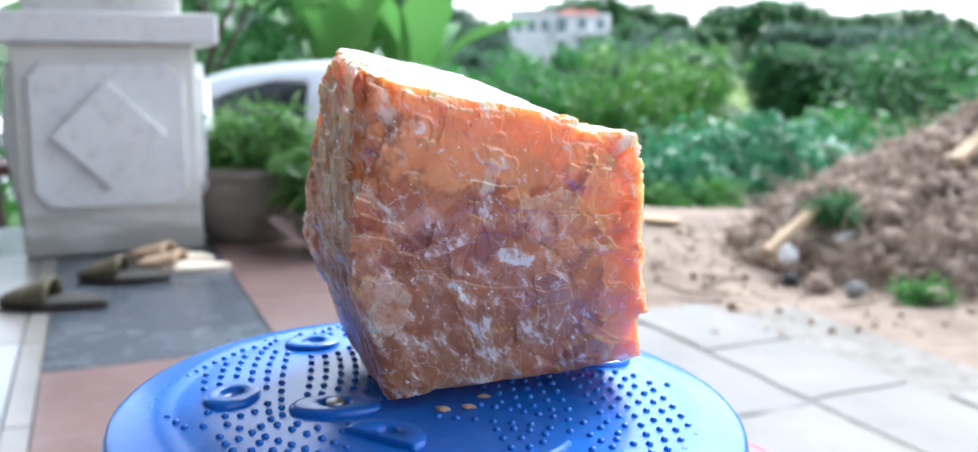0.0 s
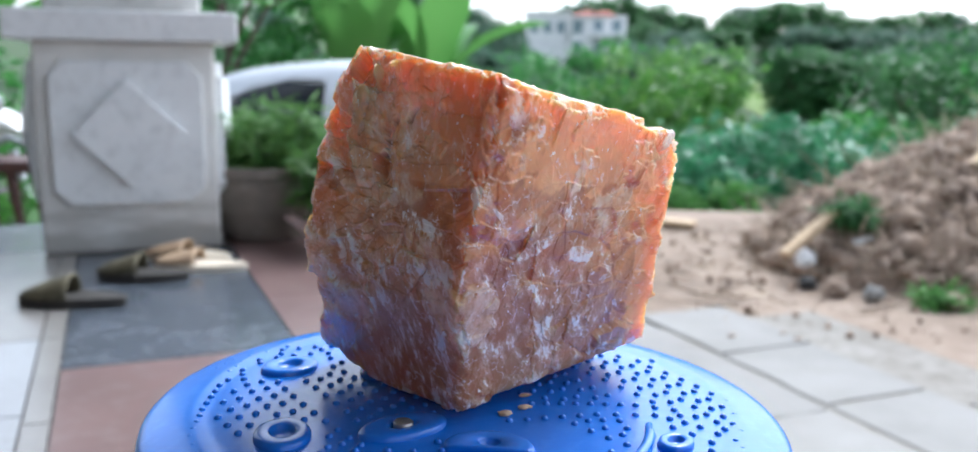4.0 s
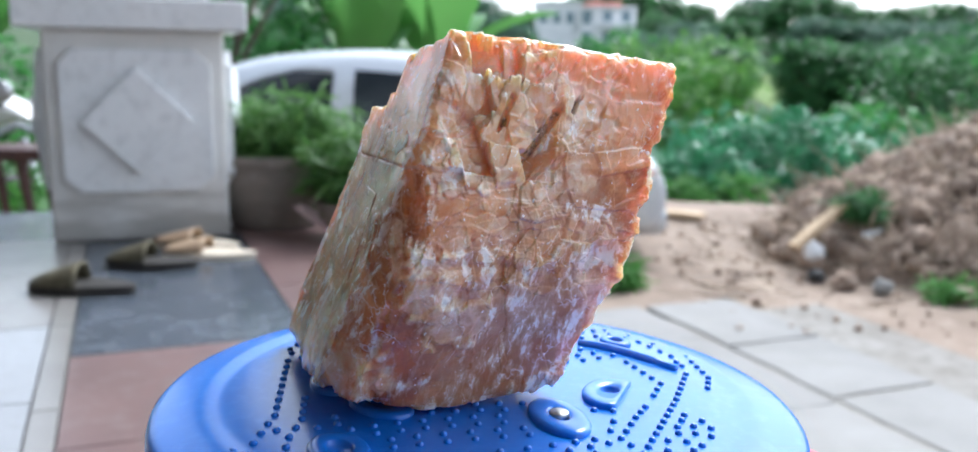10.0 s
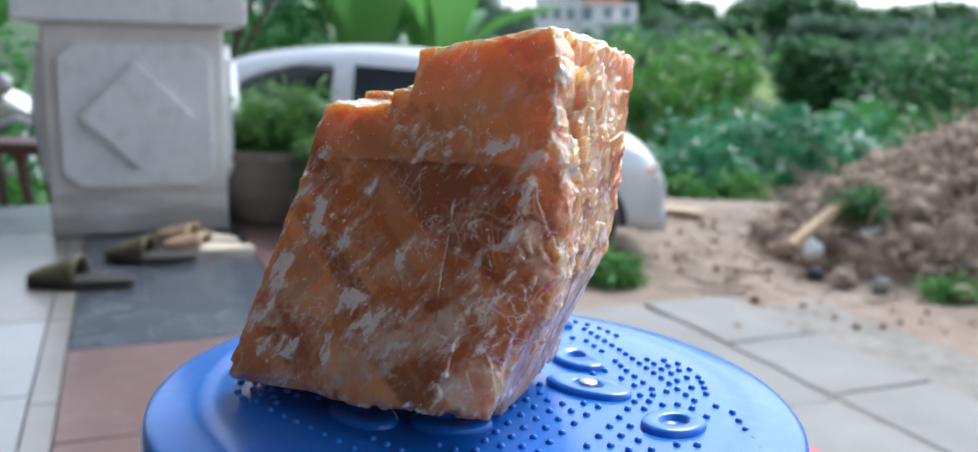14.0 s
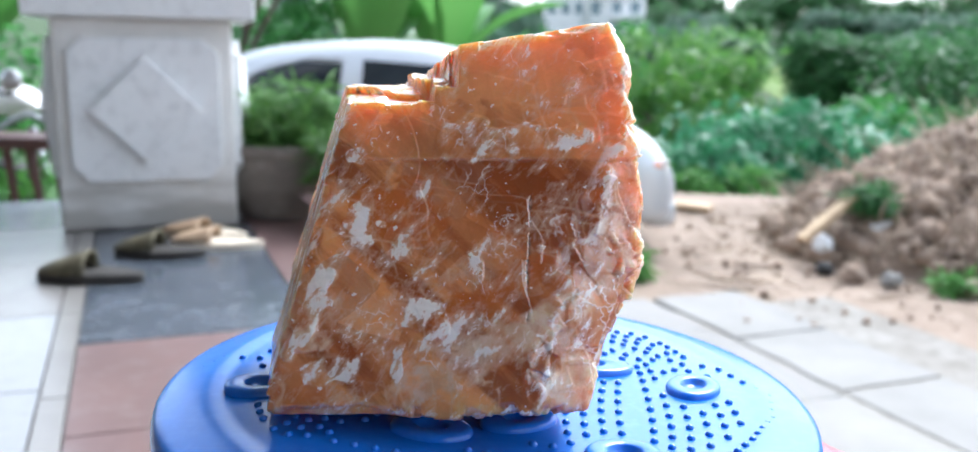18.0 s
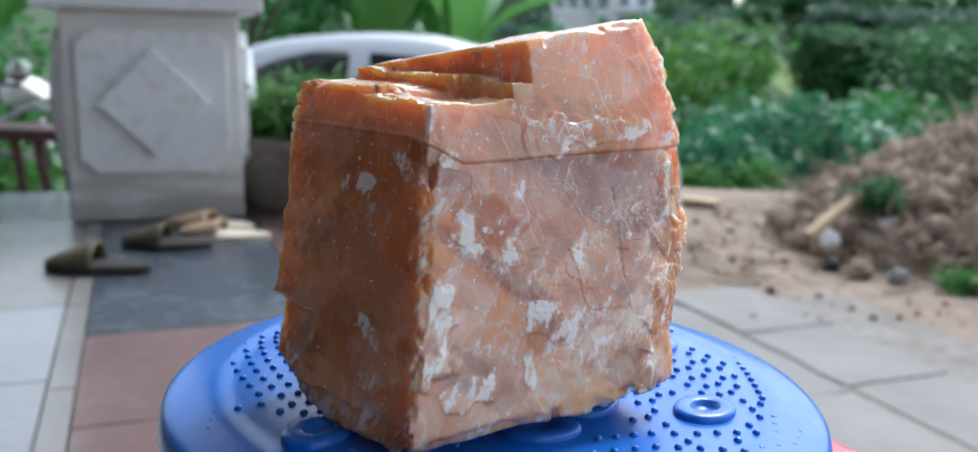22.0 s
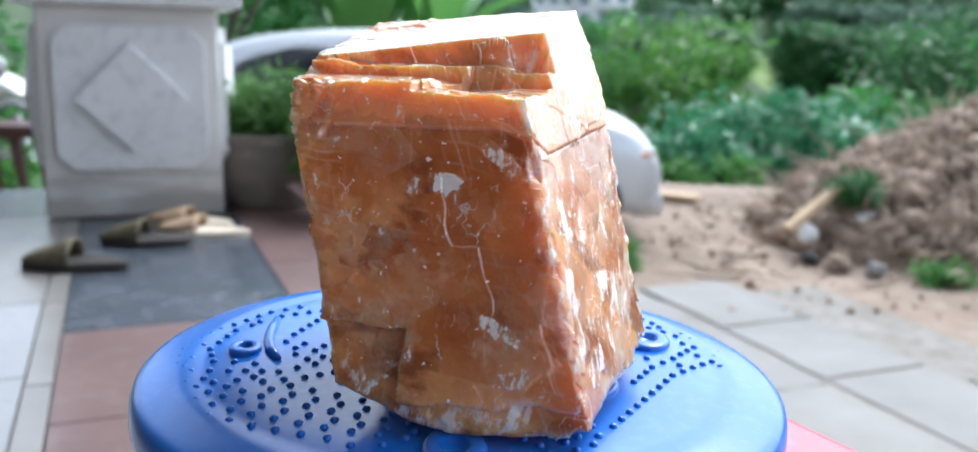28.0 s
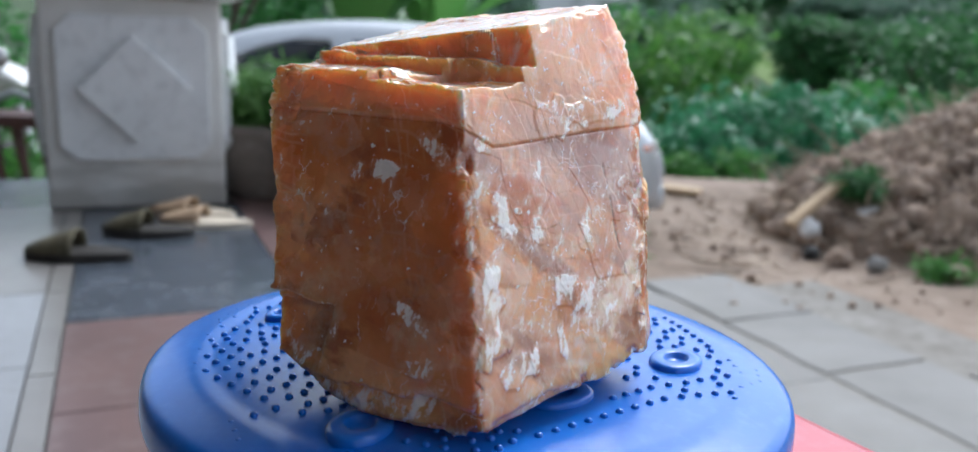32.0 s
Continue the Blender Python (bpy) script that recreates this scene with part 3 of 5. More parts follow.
def chips(p, scale, seed):
    """Broken relief: uneven flat chips, each with its own level and lean."""
    q = p * scale + 40.0
    i = np.floor(q).astype(np.int64)
    near = np.full(len(p), 9.0)
    out = np.zeros(len(p))
    for dx in (-1, 0, 1):
        for dy in (-1, 0, 1):
            for dz in (-1, 0, 1):
                c = (i[:, 0] + dx, i[:, 1] + dy, i[:, 2] + dz)
                f = [q[:, a] - c[a] - hash3(*c, seed + 3 * a) for a in range(3)]
                d = f[0] ** 2 + f[1] ** 2 + f[2] ** 2
                level = 0.7 * (hash3(*c, seed + 11) - 0.5)
                for a in range(3):
                    level = level + f[a] * (hash3(*c, seed + 13 + a) - 0.5)
                hit = d < near
                near = np.where(hit, d, near)
                out = np.where(hit, level, out)
    return out


# cleavage faces of the block: outward direction, distance, ragged relief, height of the cleavage steps
FACES = [
    ((0.299, -0.908, -0.292), 0.0190, 0.0030, 0.0010),
    ((-0.161, -0.965, -0.207), 0.0408, 0.0030, 0.0012),
    ((-0.115, 0.939, 0.323), 0.0721, 0.0011, 0.0004),
    ((-0.940, -0.340, -0.005), 0.0435, 0.0036, 0.0020),
    ((-0.883, 0.110, 0.457), 0.1024, 0.0030, 0.0050),
    ((-0.894, -0.305, -0.327), 0.0215, 0.0030, 0.0014),
    ((0.875, 0.399, 0.274), 0.0872, 0.0007, 0.0005),
    ((0.210, -0.065, 0.975), 0.1291, 0.0008, 0.0007),
    ((0.0, 0.0, -1.0), -0.0030, 0.0, 0.0),
    ((0.181, -0.328, -0.927), 0.0004, 0.0030, 0.0008),
    ((-0.118, 0.265, -0.957), 0.0085, 0.0030, 0.0008),
    ((0.586, -0.809, 0.037), 0.0719, 0.0012, 0.0006),
    ((-0.595, 0.787, 0.161), 0.0742, 0.0022, 0.0012),
    ((0.757, 0.101, 0.646), 0.1362, 0.0010, 0.0006),
    ((0.872, 0.480, -0.096), 0.0887, 0.0014, 0.0008),
    ((-0.755, 0.624, -0.201), 0.0725, 0.0022, 0.0010),
    ((0.902, -0.421, -0.100), 0.0821, 0.0014, 0.0008),
]
# notches: each is cut where all of its half-spaces overlap
NOTCHES = [
    [((0.0, 0.0, 1.0), 0.1145), ((0.91, 0.415, 0.15), 0.0490)],
    [((0.0, 0.0, 1.0), 0.1195), ((0.91, 0.415, 0.15), 0.0415)],
    [((0.0, 0.0, 1.0), 0.1120), ((0.91, 0.415, 0.15), 0.0470), ((0.1, 1.0, 0.0), 0.016)],
    [((0.0, 0.0, 1.0), 0.1205), ((0.40, 0.90, 0.0), 0.046)],
    [((0.875, 0.399, 0.274), 0.0832), ((0.1, -1.0, 0.0), -0.014), ((0.0, 0.0, -1.0), -0.036)],
    [((0.875, 0.399, 0.274), 0.0852), ((0.0, 0.0, -1.0), -0.0125)],
]
SIDES = (2, 6, 12, 14)
# patches of the sides: face, place, half width, half height, turn, how far proud in millimetres
PALE = [
    (0, 0.045, -0.033, 0.083, 0.0141, 0.0100, 20, 0.4),
    (0, 0.020, -0.045, 0.096, 0.0036, 0.0072, 0, 0.3),
    (3, -0.039, -0.020, 0.118, 0.0222, 0.0144, 0, -1.2),
    (3, -0.054, 0.022, 0.097, 0.0099, 0.0098, 0, 0.6),
    (3, -0.043, -0.009, 0.090, 0.0290, 0.0074, 8, 0.3),
    (5, -0.054, 0.028, 0.057, 0.0110, 0.0155, 12, 1.6),
    (5, -0.045, 0.019, 0.041, 0.0134, 0.0117, -20, 1.2),
    (5, -0.030, -0.039, 0.053, 0.0113, 0.0264, 25, 0.8),
    (2, -0.014, 0.064, 0.032, 0.0359, 0.0076, 33, 0.0),
    (12, -0.043, 0.057, 0.023, 0.0116, 0.0096, 10, 0.0),
    (12, -0.053, 0.040, 0.069, 0.0030, 0.0120, 12, 0.0),
    (2, 0.050, 0.072, 0.031, 0.0092, 0.0052, 20, 0.5),
]
PALE_SIDE = [
    (6, 0.082, 0.014, 0.035, 0.0127, 0.0126, 0, 0.0),
    (6, 0.065, 0.055, 0.029, 0.0119, 0.0101, 0, 0.2),
    (6, 0.078, 0.005, 0.061, 0.0128, 0.0077, 0, 0.2),
]
FROST = [
    (2, 0.001, 0.043, 0.100, 0.0108, 0.0069, 8, 0.4),
    (2, -0.022, 0.039, 0.102, 0.0194, 0.0045, 4, 0.3),
    (2, 0.040, 0.050, 0.093, 0.0041, 0.0037, -10, 0.2),
    (2, 0.008, 0.063, 0.042, 0.0080, 0.0060, -25, 0.3),
    (2, 0.038, 0.074, 0.022, 0.0127, 0.0048, 5, 0.3),
    (2, -0.033, 0.047, 0.076, 0.0045, 0.0019, 15, 0.2),
    (2, -0.030, 0.050, 0.066, 0.0049, 0.0017, -5, 0.2),
    (2, 0.019, 0.058, 0.063, 0.0040, 0.0053, 30, 0.2),
    (2, 0.044, 0.065, 0.051, 0.0041, 0.0036, 0, 0.2),
    (2, 0.016, 0.069, 0.027, 0.0022, 0.0065, -5, 0.2),
    (2, 0.028, 0.056, 0.071, 0.0029, 0.0018, 0, 0.2),
    (6, 0.066, 0.058, 0.023, 0.0068, 0.0030, 10, 0.2),
]
FROST_EDGE = [
    (2, 0.047, 0.069, 0.042, 0.0050, 0.0190, -14, 0.3),
    (2, 0.036, 0.058, 0.072, 0.0060, 0.0060, 25, 0.2),
    (2, -0.006, 0.058, 0.058, 0.0050, 0.0075, 35, 0.2),
    (0, 0.004, -0.040, 0.072, 0.0130, 0.0040, 20, 0.2),
    (0, 0.030, -0.030, 0.066, 0.0110, 0.0035, -15, 0.2),
]
FROST_SIDE = [
    (6, 0.052, 0.042, 0.090, 0.0103, 0.0031, -35, 0.2),
    (6, 0.064, 0.021, 0.082, 0.0103, 0.0035, 10, 0.0),
    (6, 0.080, -0.015, 0.082, 0.0024, 0.0024, 0, 0.0),
    (6, 0.065, 0.049, 0.037, 0.0093, 0.0030, -30, 0.0),
    (6, 0.085, 0.020, 0.016, 0.0084, 0.0033, 0, 0.3),
    (0, -0.010, -0.061, 0.114, 0.0082, 0.0034, 10, 0.4),
    (0, 0.023, -0.047, 0.104, 0.0100, 0.0036, -15, 0.4),
    (3, -0.050, 0.010, 0.066, 0.0140, 0.0033, 0, 0.4),
    (5, -0.019, -0.021, 0.007, 0.0118, 0.0080, 10, 0.6),
    (3, -0.054, 0.022, 0.097, 0.0063, 0.0080, 0, 0.0),
    (3, -0.035, -0.031, 0.080, 0.0119, 0.0038, -10, 0.0),
    (12, -0.041, 0.054, 0.046, 0.0079, 0.0123, -15, 0.0),
]
AMBER = [
    (6, 0.060, 0.038, 0.070, 0.0223, 0.0222, 0, 0.0),
    (6, 0.078, -0.006, 0.079, 0.0120, 0.0120, 0, 0.0),
    (2, -0.018, 0.056, 0.054, 0.0293, 0.0060, 35, 0.0),
    (2, 0.024, 0.054, 0.074, 0.0200, 0.0125, 0, 0.0),
    (3, -0.055, 0.025, 0.084, 0.0153, 0.0045, 0, 0.0),
    (3, -0.028, -0.049, 0.120, 0.0171, 0.0167, 0, 0.8),
    (3, -0.027, -0.053, 0.117, 0.0144, 0.0211, -5, 0.0),
    (12, -0.046, 0.053, 0.036, 0.0168, 0.0138, -15, 0.0),
]
PEACH = [
    (0, 0.020, -0.049, 0.106, 0.0420, 0.0150, -8, 0.0),
    (0, 0.017, -0.055, 0.121, 0.0374, 0.0125, -12, 0.0),
    (0, 0.067, -0.029, 0.093, 0.0123, 0.0271, -5, -1.2),
    (0, 0.077, -0.011, 0.048, 0.0109, 0.0258, 0, -0.6),
    (2, -0.010, 0.033, 0.123, 0.0357, 0.0129, 12, 0.0),
    (6, 0.060, 0.012, 0.109, 0.0433, 0.0079, 0, 0.0),
    (4, -0.045, 0.003, 0.136, 0.0230, 0.0048, -5, 0.0),
]
CREVICES = [
    (3, -0.043, -0.012, 0.110, 0.0016, 0.0100, -38, -3.5),
    (3, -0.040, -0.026, 0.121, 0.0014, 0.0060, -30, -2.5),
    (3, -0.046, 0.004, 0.117, 0.0012, 0.0060, -25, -2.0),
    (2, -0.024, 0.052, 0.062, 0.0005, 0.0180, 3, -0.5),
]


def tangents(k):
    """The level and the rising direction along a face."""
    nv = np.array(FACES[k][0])
    nv = nv / np.linalg.norm(nv)
    h = np.cross([0, 0, 1.0], nv)
    h /= np.linalg.norm(h) + 1e-9
    return h, np.cross(nv, h)


def patch(p, spot, warp):
    """One within a ragged, square-cornered patch on a face, nothing outside."""
    k, x, y, z, w, h, turn, _ = spot
    a, b = tangents(k)
    q = p - np.array([x, y, z])
    s, c = math.sin(radians(turn)), math.cos(radians(turn))
    u, v = q @ a, q @ b
    u, v = (u * c + v * s) / w, (v * c - u * s) / h
    d = (np.abs(u) ** 3 + np.abs(v) ** 3) ** (1 / 3)
    away = np.abs(q @ np.cross(a, b)) / 0.02
    return np.clip((1.0 - d + warp - np.clip(away - 0.6, 0, 9)) * 5.0, 0, 1)


def blocks(a, b, wide, high, seed):
    """Levels of a broken wall of blocks, each row shifted against the next."""
    row = b / high + 50.0
    j = np.floor(row).astype(np.int64)
    col = a / wide + 50.0 + hash3(j, j * 0, j * 0 + 3, seed + 5)
    i = np.floor(col).astype(np.int64)
    return hash3(i, j, j * 0, seed)


def joints(a, b, wide, high, seed):
    """One on the joints of the same wall of blocks."""
    row = b / high + 50.0
    j = np.floor(row).astype(np.int64)
    col = a / wide + 50.0 + hash3(j, j * 0, j * 0 + 3, seed + 5)
    gap = np.minimum(np.abs(row - np.round(row)) * high, np.abs(col - np.round(col)) * wide)
    return np.clip(1.0 - gap / 0.0007, 0, 1)


def crystal_mesh(n=270):
    """The block seen from a point inside it: along each way out, the nearest face or notch."""
    u = np.tan(np.linspace(-math.pi / 4, math.pi / 4, n))
    A, Bv = np.meshgrid(u, u)
    one = np.ones_like(A)
    dirs, quads, base = [], [], 0
    for ax in range(3):
        for s in (1, -1):
            comp = [None] * 3
            comp[ax], comp[(ax + 1) % 3], comp[(ax + 2) % 3] = s * one, A, Bv * s
            dirs.append(np.stack(comp, 2).reshape(-1, 3))
            i = (np.arange(n - 1)[:, None] * n + np.arange(n - 1)[None, :]).ravel() + base
            quads.append(np.stack([i, i + 1, i + n + 1, i + n], 1))
            base += n * n
    d = np.concatenate(dirs)
    d /= np.linalg.norm(d, axis=1, keepdims=True)
    quads = np.concatenate(quads)
    mid = np.array([0.012, 0.008, 0.068])
    # cleavage axes of the crystal
    axes = np.linalg.inv(np.array([[1.0, 0.35, 0.0], [-0.30, 1.0, 0.0], [0.05, -0.37, 1.0]]).T)
    r = np.full(len(d), 1.0)
    tags = {}
    for it in range(2):
        best = np.full(len(d), 1.0)
        second = np.full(len(d), 1.0)
        if it:
            p = mid + d * r[:, None]
            q = p @ axes.T + 0.010 * (value_noise(p, 45.0, 8)[:, None] - 0.5)
            zone = np.clip((value_noise(p, 32.0, 61) - 0.40) * 5, 0, 1)
            chip = (0.25 + 0.75 * zone) * 0.75 * chips(q, 62.0, 20) + zone * 0.4 * chips(q, 150.0, 31) + 0.08 * (value_noise(p, 300.0, 90) - 0.5)
            ragged = 0.35 * (value_noise(p, 110.0, 301) - 0.5) + 0.5 * (value_noise(p, 300.0, 302) - 0.5) + 0.5 * chips(p, 170.0, 33)
            proud = np.zeros(len(d))
            for name, spots in (("pale", PALE + PALE_SIDE), ("frost", FROST + FROST_SIDE + FROST_EDGE), ("amber", AMBER), ("peach", PEACH), ("crevice", CREVICES)):
                tag = np.zeros(len(d))
                for spot in spots:
                    m = patch(p, spot, ragged * (0.9 if name != "crevice" else 1.6))
                    tag = np.maximum(tag, m)
                    proud = proud + m * spot[7] * 0.001
                tags[name] = tag
            stairs = np.clip((p[:, 2] - 0.088) / 0.008, 0, 1) * np.clip((p[:, 1] + 0.018) / 0.012, 0, 1)
        for k, (nv, dist, rag, steps) in enumerate(FACES):
            nv = np.array(nv)
            ln = np.linalg.norm(nv)
            nv, dist = nv / ln, dist / ln
            den = d @ nv
            num = dist - mid @ nv
            off = 0.0
            if it:
                h, v = tangents(k)
                wob = 0.010 * (value_noise(p, 42.0, k + 55) - 0.5) + 0.004 * (value_noise(p, 130.0, k + 65) - 0.5)
                a, b = p @ h + 0.30 * (p @ v) + wob, p @ v + 0.12 * (p @ h) + 0.7 * wob
                step = 0.75 * blocks(a, b, 0.017, 0.021, k) + 0.25 * zone * blocks(a + 0.004, b, 0.0085, 0.0075, k + 40)
                if k in (3, 4):
                    # a flight of broken blocks under the highest corner
                    tread = blocks(p @ h + 0.30 * (p @ v) + 0.3 * wob, p @ v + 0.12 * (p @ h) + 0.3 * wob, 0.0125, 0.0115, 71)
                    step = step * (1 - stairs) + stairs * (0.007 * tread / steps)
                off = steps * (0.5 - step) + rag * (0.7 * (value_noise(p, 38.0, k + 3) - 0.5) + chip * (0.22 if k in SIDES else 1.0)) + proud
                if k in (2, 6, 3):
                    on = np.clip(1 - np.abs(p @ nv - dist) / 0.006, 0, 1) > 0
                    line = np.maximum(joints(a, b, 0.017, 0.021, k), 0.7 * joints(a + 0.004, b, 0.0085, 0.0075, k + 40))
                    tags["joint"] = np.maximum(tags.get("joint", 0.0), on * line * np.clip(4 * value_noise(p, 55.0, k + 90) - 1.7, 0, 1))
                if k in SIDES:
                    # the level fracture round the sides, with a slightly proud layer above it
                    rise = np.clip((p[:, 0] - 0.035) / 0.015, 0, 1)
                    level = p[:, 2] - 0.0930 - 0.0080 * rise + 0.05 * np.minimum(p[:, 0], 0.03) - 0.002 * (value_noise(p, 25.0, 77) - 0.5)
                    off = off - 0.0006 * np.exp(-(level / 0.0005) ** 2) * np.clip(3 * value_noise(p, 60.0, 81) - 0.8, 0, 1) + 0.0005 * (level > 0)
                    tags["layer"] = np.clip(level / 0.0006, 0, 1) * np.clip((0.010 - p @ np.array(FACES[0][0])) / 0.006, 0, 1)
            t = np.where(den > 0.02, (num + off) / np.maximum(den, 0.02), 1.0)
            second = np.where(t < best, best, np.minimum(second, t))
            best = np.minimum(best, t)
        if it:
            # worn, chipped edges where two faces meet
            wear = np.clip(1.0 - (second - best) / 0.0050, 0, 1) ** 1.4
            best = best - wear * 0.0036 * np.clip(1.7 * value_noise(p, 60.0, 201) + 0.8 * value_noise(p, 170.0, 202) + 0.8 * chips(p, 130.0, 35) - 0.75, 0, 1.6)
        for j, cut in enumerate(NOTCHES):
            enter, leave = np.zeros(len(d)), np.full(len(d), 9.0)
            for nv, dist in cut:
                nv = np.array(nv)
                ln = np.linalg.norm(nv)
                nv, dist = nv / ln, dist / ln
                den = d @ nv
                num = dist - mid @ nv
                off = 0.0
                if it:
                    off = 0.0024 * (value_noise(p, 60.0, 70 + j) - 0.5) - 0.0010 * cells(p @ axes.T, 85.0, 60 + j) + 0.0012 * chips(p, 90.0, 80 + j)
                if num > 0:
                    enter = np.maximum(enter, np.where(den > 0.01, (num + off) / np.maximum(den, 0.01), 1.0))
                else:
                    leave = np.minimum(leave, np.where(den < -0.01, (num + off) / np.minimum(den, -0.01), 9.0))
            hit = (enter < best) & (enter < leave)
            best = np.where(hit, np.maximum(enter, 0.02), best)
        r = best
    p = mid + d * r[:, None]
    tags["wear"] = wear
    # weld the seams of the six patches
    key = np.round(d * 1e5).astype(np.int64)
    _, first, inv = np.unique(key, axis=0, return_index=True, return_inverse=True)
    return p[first], inv.ravel()[quads], {k: v[first] for k, v in tags.items()}


BODY_DEEP, BODY_PALE, BODY_RUST = (0.52, 0.15, 0.038), (0.86, 0.39, 0.145), (0.28, 0.06, 0.013)


def crystal_material():
    """Honey calcite: deep amber body, pale veils along cleavage, white bruises, inner fracture mirrors, glossy skin."""
    m, n, l, b = material("honey_calcite", 0.32, 0.0, 0.5)
    tc = n.new("ShaderNodeTexCoord")
    obj = tc.outputs["Object"]

    def mapping(scale, turn=(0, 0, 0)):
        mp = n.new("ShaderNodeMapping")
        mp.inputs["Scale"].default_value = scale
        mp.inputs["Rotation"].default_value = turn
        l.new(obj, mp.inputs["Vector"])
        return mp.outputs[0]

    def ramp(sock, lo, hi, to0=0.0, to1=1.0):
        r = n.new("ShaderNodeMapRange")
        r.inputs["From Min"].default_value, r.inputs["From Max"].default_value = lo, hi
        r.inputs["To Min"].default_value, r.inputs["To Max"].default_value = to0, to1
        l.new(sock, r.inputs["Value"])
        return r.outputs[0]

    def tex(scale, detail=6.0, vec=None, rough=0.6):
        t = n.new("ShaderNodeTexNoise")
        t.inputs["Scale"].default_value, t.inputs["Detail"].default_value, t.inputs["Roughness"].default_value = scale, detail, rough
        l.new(vec or obj, t.inputs["Vector"])
        return t.outputs["Fac"]

    def math2(op, x, y):
        k = n.new("ShaderNodeMath")
        k.operation, k.use_clamp = op, True
        for i, val in enumerate((x, y)):
            if isinstance(val, float):
                k.inputs[i].default_value = val
            else:
                l.new(val, k.inputs[i])
        return k.outputs[0]

    def plus(x, y, gain):
        k = n.new("ShaderNodeMath")
        k.operation = 'MULTIPLY_ADD'
        l.new(y, k.inputs[0])
        k.inputs[1].default_value = gain
        l.new(x, k.inputs[2])
        return k.outputs[0]

    def over(base, colour, fac):
        x = n.new("ShaderNodeMix")
        x.data_type = 'RGBA'
        for sock, c in ((x.inputs[6], base), (x.inputs[7], colour)):
            if isinstance(c, tuple):
                sock.default_value = (*c, 1)
            else:
                l.new(c, sock)
        l.new(fac, x.inputs["Factor"])
        return x.outputs[2]

    def along(scale, turn):
        """The place turned first, then scaled along the turned axes."""
        mp = n.new("ShaderNodeMapping")
        mp.inputs["Scale"].default_value = scale
        l.new(mapping((1, 1, 1), turn), mp.inputs["Vector"])
        return mp.outputs[0]

    def tag(name):
        a = n.new("ShaderNodeAttribute")
        a.attribute_name = name
        return a.outputs["Fac"]

    def bent(vec, noise_scale, amount):
        """The vector, pushed about by noise."""
        w = n.new("ShaderNodeTexNoise")
        w.inputs["Scale"].default_value, w.inputs["Detail"].default_value = noise_scale, 4.0
        l.new(obj, w.inputs["Vector"])
        x = n.new("ShaderNodeMix")
        x.data_type = 'VECTOR'
        x.inputs["Factor"].default_value = amount
        l.new(vec, x.inputs[4])
        l.new(w.outputs["Color"], x.inputs[5])
        return x.outputs[1]

    sep = n.new("ShaderNodeSeparateXYZ")
    l.new(obj, sep.inputs[0])
    tilt = (radians(-20), radians(12), radians(19))
    cleave = mapping((1.0, 1.0, 1.0), tilt)
    slant = along((0.5, 1.0, 1.5), (0, radians(38), 0))
    streaky = along((0.35, 1.0, 1.6), (0, radians(36), radians(10)))
    grain = tex(150.0, 7.0, cleave, 0.65)

    body = over(BODY_DEEP, BODY_PALE, ramp(tex(21.0, 6.0, slant), 0.38, 0.62))
    body = over(body, BODY_RUST, ramp(tex(34.0, 7.0, streaky), 0.48, 0.58, 0.0, 0.85))
    # inner cleavage planes: sharp-edged tone steps
    v = n.new("ShaderNodeTexVoronoi")
    v.inputs["Scale"].default_value = 1.0
    l.new(bent(mapping((55, 55, 75), (radians(-20), 0.1, radians(19))), 50.0, 0.25), v.inputs["Vector"])
    sc = n.new("ShaderNodeSeparateColor")
    l.new(v.outputs["Color"], sc.inputs[0])
    body = over(body, BODY_RUST, ramp(sc.outputs[1], 0.55, 0.6, 0.0, 0.28))
    body = over(body, (0.72, 0.44, 0.28), math2('MULTIPLY', ramp(sc.outputs[0], 0.70, 0.74), ramp(grain, 0.42, 0.58, 0.05, 0.4)))
    body = over(body, (0.56, 0.155, 0.03), math2('MULTIPLY', tag("amber"), ramp(tex(30.0, 4.0, cleave), 0.35, 0.55, 0.45, 0.9)))
    body = over(body, (0.84, 0.41, 0.165), math2('MULTIPLY', math2('MAXIMUM', tag("peach"), math2('MULTIPLY', tag("layer"), 0.5)), ramp(tex(60.0, 5.0), 0.3, 0.6, 0.55, 1.0)))
    # mauve-brown foot of the two broken sides
    foot = math2('MULTIPLY', ramp(sep.outputs["Z"], 0.088, 0.045), ramp(plus(sep.outputs["Y"], sep.outputs["X"], 0.35), 0.035, -0.012))
    foot = math2('MULTIPLY', foot, ramp(tex(26.0, 5.0), 0.25, 0.5, 0.4, 1.0))
    body = over(body, over((0.38, 0.155, 0.05), (0.46, 0.24, 0.115), ramp(tex(35.0, 3.0), 0.45, 0.62)), foot)
    # clouded, cream-coloured patches
    cloud = math2('MULTIPLY', math2('MAXIMUM', tag("pale"), math2('MULTIPLY', ramp(sep.outputs["X"], -0.030, -0.044, 0.0, 0.5), ramp(sep.outputs["Y"], 0.034, 0.020))), math2('MULTIPLY', ramp(grain, 0.36, 0.56, 0.2, 1.0), ramp(sep.outputs["X"], 0.050, 0.062, 1.0, 0.35)))
    body = over(body, over((0.68, 0.40, 0.23), (0.80, 0.63, 0.47), ramp(tex(90.0, 6.0), 0.42, 0.60)), cloud)
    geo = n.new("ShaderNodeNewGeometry")
